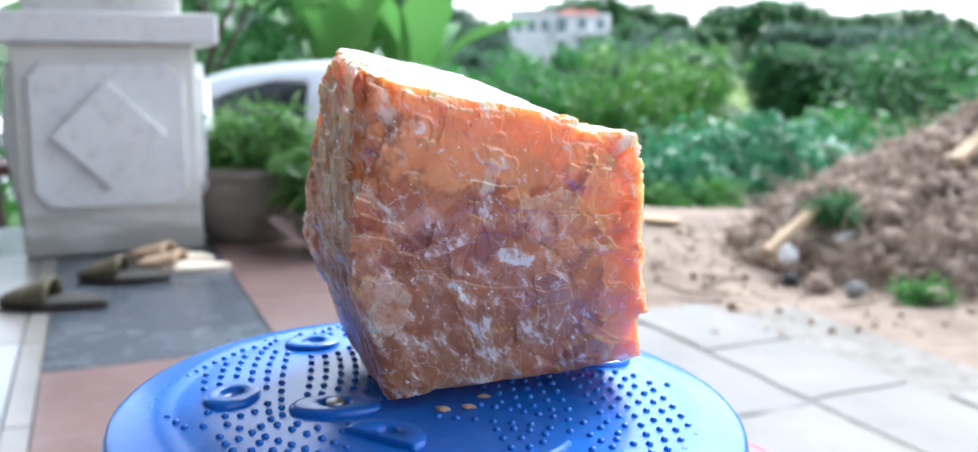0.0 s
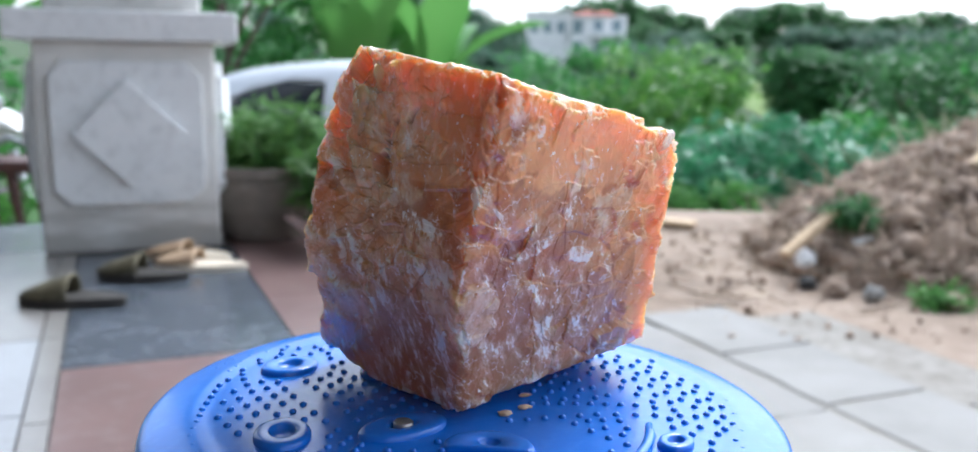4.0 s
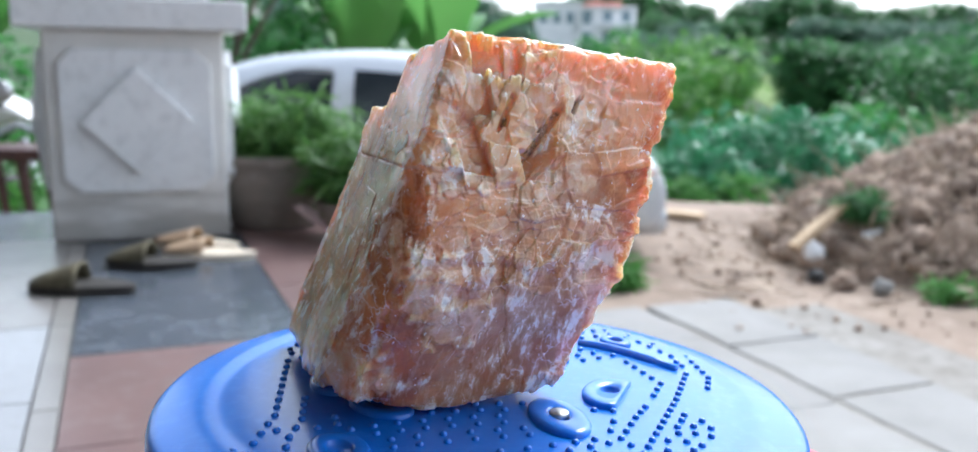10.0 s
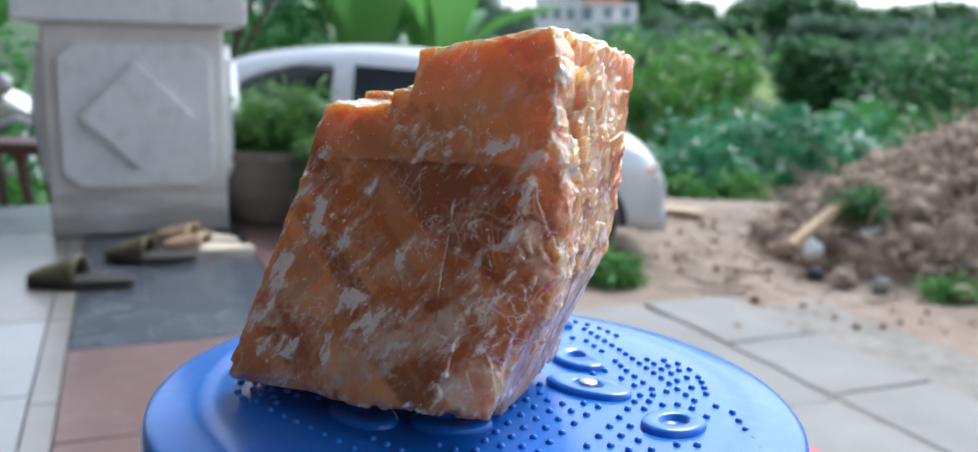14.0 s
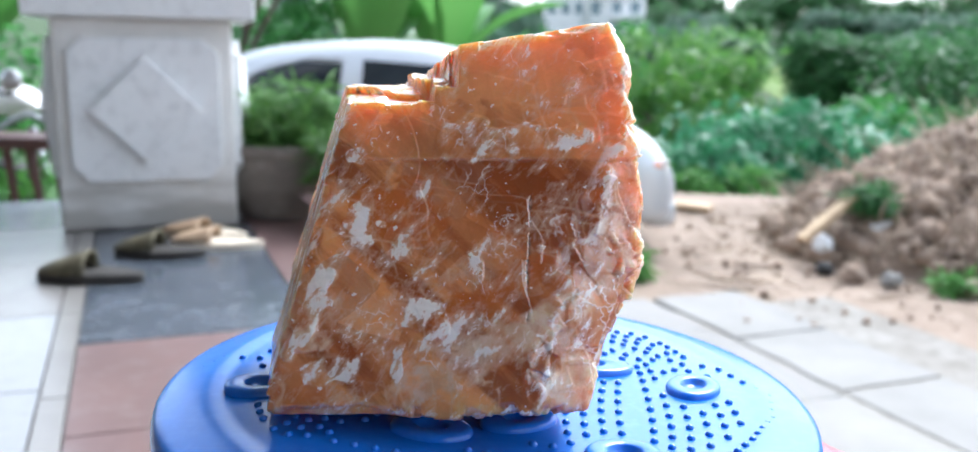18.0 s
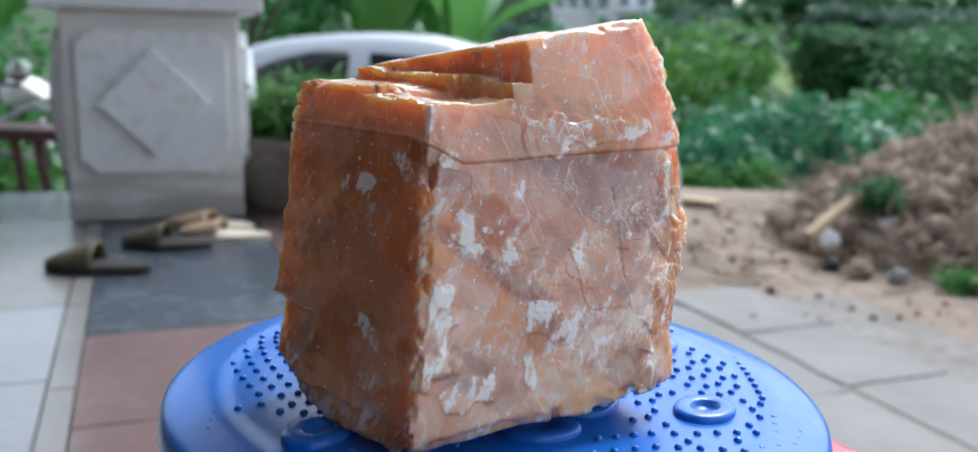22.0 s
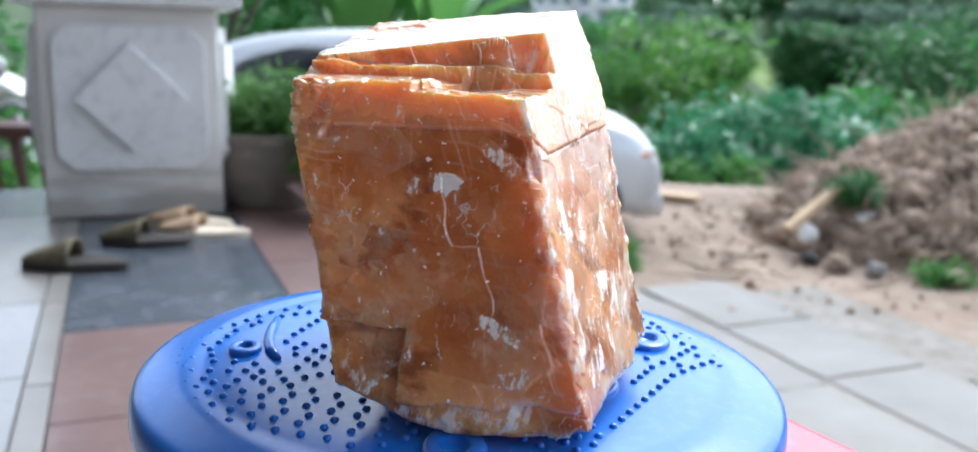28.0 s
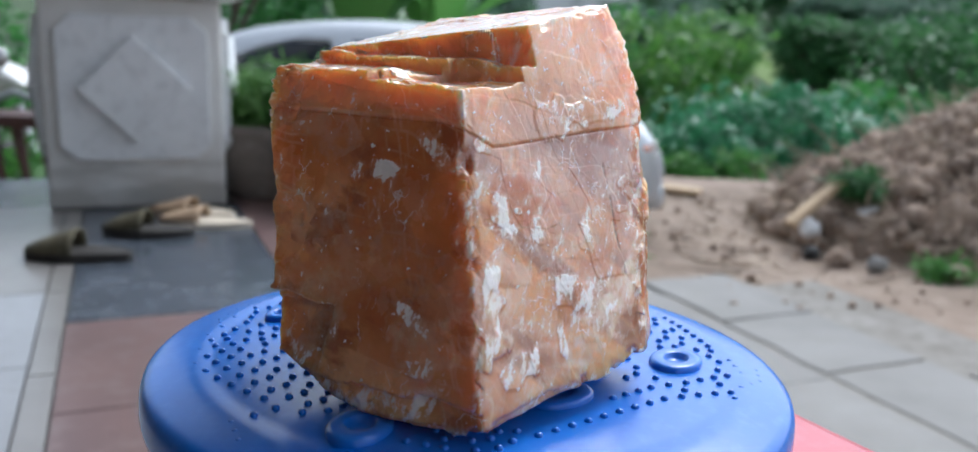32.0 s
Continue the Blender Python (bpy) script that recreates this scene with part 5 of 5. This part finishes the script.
def banana_plant(at, seed, n=7, size=2.4):
    """A stem sheath with long, broad, arching blades, each folded along its midrib."""
    rng = np.random.default_rng(seed)
    b = empty("banana_plant", at, "tall banana plant with broad bright green leaves", "banana plant")
    part("stem", tube([(0, 0, -0.2), (0.02, 0, 0.5), (0.0, 0.03, 1.1)], [0.13, 0.11, 0.08], 10), LEAF_BANANA, b, smooth=True)
    for k in range(n):
        a = 2 * math.pi * k / n + rng.uniform(-0.3, 0.3)
        lean = rng.uniform(0.25, 0.7)
        bm = bmesh.new()
        rows = []
        ln = size * rng.uniform(0.8, 1.1)
        for i in range(13):
            s = i / 12
            out = ln * lean * s * (0.5 + 0.6 * s)
            z = 1.0 + ln * (s - 0.45 * lean * s * s * 1.6)
            w = 0.30 * math.sin(math.pi * min(1.0, max(0.0, (s - 0.12) / 0.9))) ** 0.6 * (1 + 0.06 * rng.normal()) if s > 0.12 else 0.02
            c = Vector((math.cos(a) * out, math.sin(a) * out, z))
            side = Vector((-math.sin(a), math.cos(a), 0))
            rows.append([bm.verts.new(c + side * w + Vector((0, 0, 0.10 * w / 0.3))), bm.verts.new(c), bm.verts.new(c - side * w + Vector((0, 0, 0.10 * w / 0.3)))])
        for p, q in zip(rows, rows[1:]):
            bm.faces.new((p[0], p[1], q[1], q[0]))
            bm.faces.new((p[1], p[2], q[2], q[1]))
        part("leaf", bm, LEAF_BANANA, b, smooth=True)
    return b


banana_plant(at_ground(-1.3, 9.3), 3)
banana_plant(at_ground(-0.6, 9.9, 60), 5, 6, 2.2)
banana_plant(at_ground(-4.9, 8.2, 20), 8)
tree("garden_tree", at_ground(-2.5, 8.6), 3.6, (1.3, 0.9, 1.5), LEAF_MID, "bushy garden tree behind the parked car", seed=11, n_clump=90, per=45, leaf=0.13, clump=0.3, trunk=0.07, lift=1.9)
bush("garden_bush", at_ground(-3.9, 6.2), (0.9, 0.7, 0.8), LEAF_MID, "leafy green garden bush beside the porch", 12, 70, 40, 0.12, 0.26)
bush("garden_bush", at_ground(-2.7, 4.6), (0.7, 0.5, 0.42), LEAF_GRASS, "leafy green garden bush beside the porch", 13, 60, 40, 0.10, 0.2)


# ---- pots on the porch edge ----
def pot(at, r, h, label, plant_label, mat, seed, extent, plants=700):
    p = empty("flower_pot", at, label, "flower pot")
    part("bowl", lathe([(r * 0.70, 0), (r * 0.76, 0.02), (r * 0.93, h * 0.4), (r * 1.0, h * 0.75), (r * 0.98, h * 0.86), (r * 1.06, h * 0.88), (r * 1.06, h), (r * 0.93, h), (r * 0.88, h * 0.86)], 44, cap=True), MAT_CLAY, p, smooth=False)
    part("soil", lathe([(r * 0.9, h * 0.86), (r * 0.5, h * 0.9), (0.01, h * 0.91)], 24, cap=False), MAT_SOIL, p)
    rng = np.random.default_rng(seed)
    g = empty("potted_plant", at @ pose(0, 0, h * 0.9), plant_label, "potted plant")
    for k in range(6):
        a = 2 * math.pi * k / 6 + rng.uniform(0, 1)
        part("stem", tube([(0.05 * math.cos(a), 0.05 * math.sin(a), -0.02), (extent[0] * 0.4 * math.cos(a), extent[1] * 0.4 * math.sin(a), extent[2] * 0.8), (extent[0] * 0.8 * math.cos(a), extent[1] * 0.8 * math.sin(a), extent[2] * 1.3)], [0.01, 0.007, 0.003], 5), LEAF_FERN, g)
    q = clumps(rng, plants // 14, 30, extent, 0.07, -0.5) + np.array([0, 0, extent[2] * 0.75])
    part("foliage", leaves("foliage", q, 0.085, mat, rng, 0.25, 0.13, 0.5), mat, g)


pot(pose(-0.80, 3.06, 0.0), 0.235, 0.27, "large weathered clay pot on a low block", "feathery green potted plant trailing over its pot", LEAF_FERN, 31, (0.29, 0.22, 0.14), 1300)
pot(pose(-0.47, 2.80, 0.0), 0.12, 0.13, "small clay pot beside the larger one", "small green potted plant", LEAF_FERN, 33, (0.15, 0.14, 0.16), 700)


# ---- slippers by the column ----
def slipper(at, upper, sole, label, flip=1):
    s = empty("slipper", at, label, "slipper", "slippers by the column")
    out = []
    for i in range(28):
        t = 2 * math.pi * i / 28
        x = 0.13 * math.cos(t)
        w = 0.046 + 0.010 * math.sin(math.pi * (x + 0.13) / 0.26 * 1.2) - 0.006 * (1 if x < -0.02 else 0)
        out.append((x, w * math.sin(t) + flip * 0.006 * math.cos(2 * t)))
    part("sole", prism(out, 0.0, 0.024, 0.005), sole, s)
    bm = bmesh.new()
    rows = []
    for i in range(9):
        x = 0.0 + 0.122 * i / 8
        hgt = 0.046 * (1 - i / 8) ** 0.8 + 0.010
        w = 0.051 * math.sqrt(max(0.05, 1 - (max(x - 0.03, 0) / 0.105) ** 2))
        rows.append([bm.verts.new((x, w * math.cos(a), 0.022 + hgt * math.sin(a))) for a in np.linspace(0, math.pi, 11)])
    for p, q in zip(rows, rows[1:]):
        for i in range(10):
            bm.faces.new((p[i], p[i + 1], q[i + 1], q[i]))
    bmesh.ops.recalc_face_normals(bm, faces=bm.faces)
    up = part("upper", bm, upper, s, smooth=True)
    so = up.modifiers.new("thick", "SOLIDIFY")
    so.thickness = 0.006
    return s


slipper(pose(-1.07, 1.985, 0.0, 0, 0, 181) @ Matrix.Scale(1.1, 4), MAT_SLIPPER, MAT_SOLE, "worn olive-brown slipper on dark slate tiles")
slipper(pose(-0.998, 2.285, 0.0, 0, 0, 180) @ Matrix.Scale(1.06, 4), MAT_SLIPPER, MAT_SOLE, "worn olive-brown slipper on dark slate tiles", -1)
slipper(pose(-0.955, 2.575, 0.0, 0, 0, 174) @ Matrix.Diagonal((1.15, 1.15, 0.85, 1)), MAT_TAN, MAT_CREAM, "tan slipper with pale cream sole by the column")
slipper(pose(-0.875, 2.44, 0.0, 0, 0, 178) @ Matrix.Diagonal((1.15, 1.15, 0.85, 1)), MAT_TAN, MAT_CREAM, "tan slipper with pale cream sole by the column", -1)


# ---- heap of earth and roots ----
def heap_height(x, y):
    d = np.hypot((x - 4.3) / 2.1, (y - 6.7) / 1.6)
    return np.clip(1 - d, 0, 1) ** 0.72 * 1.22


def heap():
    n = 150
    X, Y = np.meshgrid(np.linspace(1.9, 6.8, n), np.linspace(4.8, 8.7, n))
    P = np.stack([X.ravel(), Y.ravel(), np.zeros(n * n)], 1)
    H = heap_height(X, Y).ravel()
    rough = (value_noise(P, 2.2, 5) - 0.5) * 0.35 + (value_noise(P, 6.0, 6) - 0.5) * 0.24 + (value_noise(P, 16.0, 7) - 0.5) * 0.22
    Z = GROUND - 0.06 + H + rough * np.clip(H * 3, 0, 1)
    i = (np.arange(n - 1)[:, None] * n + np.arange(n - 1)[None, :]).ravel()
    me = mesh_arrays("dirt_mound", np.stack([P[:, 0], P[:, 1], Z], 1), np.stack([i, i + 1, i + n + 1, i + n], 1), MAT_PILE)
    tagged(new("dirt_mound", me), "heap of brown earth, roots and rubble", "earth heap")
    rng = np.random.default_rng(9)
    # clods, as one scatter
    vs, fs = [], []
    ico = bmesh.new()
    bmesh.ops.create_icosphere(ico, subdivisions=1, radius=1)
    iv = np.array([v.co[:] for v in ico.verts])
    jf = np.array([[v.index for v in f.verts] for f in ico.faces])
    ico.free()
    cnt = 0
    while cnt < 3000:
        x, y = rng.uniform(1.3, 6.4), rng.uniform(4.5, 8.4)
        h = float(heap_height(np.array(x), np.array(y)))
        if h <= 0.0 and rng.uniform() > 0.16:
            continue
        s = (0.008 + 0.072 * rng.uniform() ** 2) * (1.3 if h > 0.05 else 0.4)
        v = iv * s * rng.uniform(0.6, 1.3, 3) * (1 + 0.25 * rng.normal(size=(len(iv), 1)))
        vs.append(v + [x, y, GROUND + max(h - 0.05, 0) + s * 0.3])
        fs.append(jf + cnt * len(iv))
        cnt += 1
    me = mesh_arrays("clods", np.concatenate(vs), np.concatenate(fs), MAT_CLOD)
    tagged(new("clods", me), "loose clods and broken stones over the heap", "clods", kind="stuff")
    # roots and dry stalks, some strewn before the heap
    bmv, bmf, base = [], [], 0
    for k in range(2600):
        x, y = rng.uniform(1.5, 6.2), rng.uniform(5.0, 8.2)
        h = float(heap_height(np.array(x), np.array(y)))
        if h < 0.06 and (rng.uniform() > 0.35 or x > 4.6):
            continue
        a, ln, r = rng.uniform(0, 6.28), rng.uniform(0.10, 0.5), rng.uniform(0.004, 0.018)
        p0 = np.array([x, y, GROUND + h - 0.02])
        dirv = np.array([math.cos(a), math.sin(a), rng.uniform(-0.2, 0.7) if h > 0.06 else 0.05])
        bend = rng.normal(size=3) * 0.2
        ring = []
        for s in (0, 0.33, 0.66, 1.0):
            c = p0 + dirv * ln * s + bend * ln * s * s
            for q in range(3):
                t = 2.094 * q
                ring.append(c + r * (1.05 - s) * np.array([math.cos(t), 0.4 * math.sin(t), math.sin(t)]))
        bmv.append(np.array(ring))
        for s in range(3):
            for q in range(3):
                a0, b0 = base + 3 * s + q, base + 3 * s + (q + 1) % 3
                bmf.append((a0, b0, b0 + 3, a0 + 3))
        base += 12
    me = mesh_arrays("dry_roots", np.concatenate(bmv), np.array(bmf), MAT_ROOT)
    tagged(new("dry_roots", me), "tangle of dry roots on the heap", "roots", kind="stuff")


heap()
def bar_between(name, p0, p1, w, h, mat, label, category):
    """A squared length of timber or tube from one end to the other."""
    p0, p1 = Vector(p0), Vector(p1)
    m = Matrix.Translation(p0) @ (p1 - p0).to_track_quat("X", "Z").to_matrix().to_4x4()
    return tagged(part(name, box(0, (p1 - p0).length, -w / 2, w / 2, -h / 2, h / 2, 0.008), mat, at=m), label, category)


bar_between("plank", (2.20, 5.97, -0.66), (2.60, 6.12, -0.36), 0.10, 0.05, MAT_WOOD, "pale broken timber plank leaning on the heap", "plank")
bar_between("plank", (3.62, 6.15, -0.02), (4.15, 6.4, 0.34), 0.12, 0.06, MAT_WOOD, "pale timber offcut stuck in the heap", "plank")
bar_between("plank", (1.55, 8.35, -0.80), (2.05, 8.05, -0.80), 0.16, 0.05, MAT_WOOD, "weathered board lying along the earth bank", "plank")
bar_between("tube", (2.70, 5.98, -0.57), (2.90, 6.03, -0.52), 0.06, 0.05, MAT_WHITE_PLASTIC, "short pale grey plastic tube on the heap", "tube")


def lump(name, at, size, mat, label, category, seed):
    bm = bmesh.new()
    bmesh.ops.create_icosphere(bm, subdivisions=3, radius=1)
    for v in bm.verts:
        v.co *= 1 + 0.35 * noise.noise(v.co * 1.4 + Vector((seed, 0, 0)))
        v.co = Vector((v.co.x * size[0], v.co.y * size[1], v.co.z * size[2]))
    return tagged(part(name, bm, mat, smooth=False, at=at), label, category)


lump("rag_bundle", pose(2.34, 5.95, -0.68), (0.075, 0.06, 0.07), MAT_WHITE_PLASTIC, "crumpled white plastic bag under the plank", "bag", 1)
lump("stone", pose(2.42, 5.55, -0.80), (0.09, 0.07, 0.07), MAT_CLOD, "brown stone at the foot of the heap", "stone", 5)
lump("stone", pose(2.62, 5.42, -0.80), (0.07, 0.06, 0.055), MAT_CONCRETE, "pale broken stone at the foot of the heap", "stone", 9)
lump("stone", pose(3.05, 5.2, -0.80), (0.08, 0.06, 0.06), MAT_CLOD, "brown stone at the foot of the heap", "stone", 13)
lump("stone", pose(2.30, 5.75, -0.81), (0.06, 0.06, 0.05), MAT_BLACK, "dark stone at the foot of the heap", "stone", 17)
bush("grass_tuft", at_ground(0.86, 5.6), (0.16, 0.16, 0.11), LEAF_GRASS, "tuft of green grass at the slab edge", 71, 24, 40, 0.14, 0.07, 0.12, "grass tuft")
bush("grass_tuft", at_ground(3.0, 5.25), (0.16, 0.12, 0.07), LEAF_GRASS, "weeds growing at the foot of the heap", 72, 20, 30, 0.1, 0.06, 0.2, "grass tuft")
bush("grass_tuft", pose(2.72, 6.1, -0.45), (0.2, 0.14, 0.09), LEAF_DARK, "withered greenery dumped on the heap", 73, 26, 30, 0.1, 0.07, 0.2, "grass tuft")


# ---- bench and motorbike beyond the porch ----
def bench():
    b = empty("wooden_bench", pose(-2.42, 4.25, GROUND), "dark red-brown wooden bench in the garden", "bench")
    part("seat", box(-0.55, 0.32, -0.16, 0.16, 0.94, 1.0, 0.01), MAT_RED_WOOD, b)
    for x, lean in ((-0.45, -0.05), (-0.02, 0.06), (0.09, 0.09), (0.26, 0.05)):
        for y in (-0.12, 0.12):
            part("leg", tube([(x + lean * 1.6, y, 0.0), (x, y, 0.945)], [0.018, 0.022], 8), MAT_RED_WOOD, b)
    part("rail", box(-0.5, 0.3, -0.02, 0.02, 0.35, 0.39, 0.006), MAT_RED_WOOD, b)


bench()


def motorbike():
    """The front of a small motorbike: cowl, leg shield, handlebar, mirror and wheel."""
    m = empty("parked_motorbike", pose(-3.06, 4.9, GROUND), "white and black motorbike parked in the garden", "motorbike")
    w = part("front_wheel", lathe([(0.22, -0.04), (0.27, -0.035), (0.285, 0.0), (0.27, 0.035), (0.22, 0.04)], 32), MAT_BLACK, m, "black tyre", True, pose(0.55, 0, 0.285, 90, 0, 0))
    part("hub", lathe([(0.03, -0.05), (0.05, -0.045), (0.05, 0.045), (0.03, 0.05)], 16), MAT_METAL, w)
    part("rear_wheel", lathe([(0.22, -0.04), (0.27, -0.035), (0.285, 0.0), (0.27, 0.035), (0.22, 0.04)], 32), MAT_BLACK, m, "black tyre", True, pose(-0.65, 0, 0.285, 90, 0, 0))
    part("fork", tube([(0.55, 0, 0.28), (0.42, 0, 0.72), (0.36, 0, 0.98)], [0.03, 0.035, 0.03], 8), MAT_METAL, m)
    cowl = bmesh.new()
    bmesh.ops.create_uvsphere(cowl, u_segments=20, v_segments=12, radius=1)
    for v in cowl.verts:
        x, y, z = v.co
        v.co = Vector((0.34 + 0.17 * x - 0.08 * z, 0.14 * y, 1.15 + 0.08 * z - 0.10 * x * x))
    part("cowl", cowl, MAT_WHITE_PLASTIC, m, "glossy white front cowl", True)
    part("headlight", lathe([(0.07, 0.0), (0.075, 0.03), (0.05, 0.06), (0.01, 0.07)], 20), MAT_LAMP, m, "round headlight", True, pose(0.55, -0.02, 1.14, 0, 90, 0))
    part("body", box(-0.7, 0.3, -0.12, 0.12, 0.5, 0.78, 0.08, 3), MAT_BLACK, m, smooth=True)
    part("seat", box(-0.75, 0.05, -0.13, 0.13, 0.78, 0.88, 0.04, 3), MAT_BLACK, m, smooth=True)
    part("handlebar", tube([(0.28, -0.36, 1.20), (0.32, -0.18, 1.18), (0.34, 0, 1.15), (0.32, 0.18, 1.18), (0.28, 0.36, 1.20)], 0.015, 8), MAT_BLACK, m)
    st = part("mirror", lathe([(0.012, -0.012), (0.055, -0.01), (0.06, 0.0), (0.055, 0.01), (0.012, 0.014)], 20), MAT_METAL, m, "round chrome mirror", True, pose(0.44, -0.34, 1.26, 90, 0, 20))
    part("stalk", tube([(0.30, -0.3, 1.19), (0.38, -0.33, 1.23), (0.44, -0.34, 1.25)], 0.006, 6), MAT_BLACK, m)
    part("wavy_guard", tube([(0.02 + 0.085 * i, -0.2, 1.02 + 0.05 * math.cos(i * 1.25)) for i in range(9)], 0.02, 8), MAT_GREY_PLASTIC, m, "wavy grey guard", True)


motorbike()


def scoop():
    """A pale pink plastic scoop lying between the pots."""
    bm = bmesh.new()
    rows = []
    for i in range(9):
        s = i / 8
        c = Vector((0.16 * s, 0.0, 0.11 - 0.10 * s))
        w = 0.028 + 0.02 * math.sin(math.pi * s)
        rows.append([bm.verts.new(c + Vector((0, w * math.cos(a), 0.018 * math.sin(a)))) for a in [math.pi * (1 + k / 6) for k in range(7)]])
    for p, q in zip(rows, rows[1:]):
        for k in range(6):
            bm.faces.new((p[k], p[k + 1], q[k + 1], q[k]))
    ob = tagged(part("plastic_scoop", bm, MAT_PINK, smooth=True, at=pose(-0.655, 2.72, 0.018, 0, 0, -10)), "pale pink plastic scoop leaning by the pots", "scoop")
    so = ob.modifiers.new("thick", "SOLIDIFY")
    so.thickness = 0.004


scoop()


# ---- tiles of the porch, slabs of the yard ----
def slab_mesh(w, d, mat, h=0.012, gap=0.002, edge=0.0012):
    return finish(prism([(-w / 2 + gap, -d / 2 + gap), (w / 2 - gap, -d / 2 + gap), (w / 2 - gap, d / 2 - gap), (-w / 2 + gap, d / 2 - gap)], -h, 0.0, edge), "tile", mat)


def tiled(u0, u1, v0, v1, w, d, mat):
    me = slab_mesh(w, d, mat)
    nu, nv = round((u1 - u0) / w), round((v1 - v0) / d)
    for i in range(nu):
        for j in range(nv):
            part("tile", me, mat, PORCH, at=pose(u0 + (i + 0.5) * w, v0 + (j + 0.5) * d, 0))


tiled(-1.81, -0.31, -2.57, 1.93, 0.5, 0.5, MAT_WHITE_TILE)
tiled(-1.81, -0.31, 1.93, 3.03, 0.5, 0.55, MAT_BORDER_TILE)
tiled(-0.31, -0.26, -2.47, 3.03, 0.05, 0.55, MAT_BORDER_TILE)
tiled(-0.26, 0.24, 1.68, 2.93, 0.5, 0.4167, MAT_DARK_TILE)
tiled(-0.26, 0.72, -2.24, 1.68, 0.49, 0.49, MAT_BROWN_TILE)
tiled(0.24, 0.72, 1.68, 3.12, 0.48, 0.48, MAT_BROWN_TILE)
tiled(-1.81, -0.31, 3.03, 3.63, 0.5, 0.3, MAT_DARK_TILE)


def paving():
    pv = tagged(part("pavement", box(0.74, 3.9, -1.5, 4.0, -0.12, -0.006), MAT_JOINT, at=pose(0, 0, GROUND, 0, 0, HOUSE_TURN)), "uneven pale concrete slabs laid in the yard", "pavement", kind="structure")
    rs = random.Random(3)
    # rows of slabs: the two sides of the row, and where its cross joints lie
    rows = (((0.80, 1.98), (-1.2, -0.1, 1.15, 2.2, 3.3, 4.25)), ((2.0, 2.76), (-1.5, -0.4, 0.8, 1.7, 2.61, 3.62, 4.3)),
            ((2.785, 3.40), (-1.8, -0.6, 0.5, 1.55, 2.66, 3.44, 4.27)), ((3.425, 3.98), (-2.1, -1.0, 0.2, 1.3, 2.46)))
    for (u0, u1), cuts in rows:
        for v, v1 in zip(cuts, cuts[1:]):
            def jag(a, b, n=4):
                """An uneven edge from a to b, without its last point."""
                return [(a[0] + (b[0] - a[0]) * k / n + (rs.uniform(-0.014, 0.014) if k else 0), a[1] + (b[1] - a[1]) * k / n + (rs.uniform(-0.014, 0.014) if k else 0)) for k in range(n)]
            g = 0.004
            c = [(u0 + g + rs.uniform(0, 0.009), v + g + rs.uniform(0, 0.009)), (u1 - g - rs.uniform(0, 0.009), v + g + rs.uniform(0, 0.009)), (u1 - g - rs.uniform(0, 0.009), v1 - g - rs.uniform(0, 0.009)), (u0 + g + rs.uniform(0, 0.009), v1 - g - rs.uniform(0, 0.009))]
            bm = prism(jag(c[0], c[1]) + jag(c[1], c[2]) + jag(c[2], c[3]) + jag(c[3], c[0]), -0.05, 0.004 + rs.uniform(-0.003, 0.004), 0.008)
            part("slab", bm, MAT_CONCRETE, pv)


paving()


def motions():
    turn = [(t, LEAN @ pose(0, 0, 0, 0, 0, a)) for t, a in TURN_ROWS]
    walk(BOARD, turn)
    walk(CRYSTAL, turn)
    for bit in CRUMBS:
        walk(bit, turn)


motions()
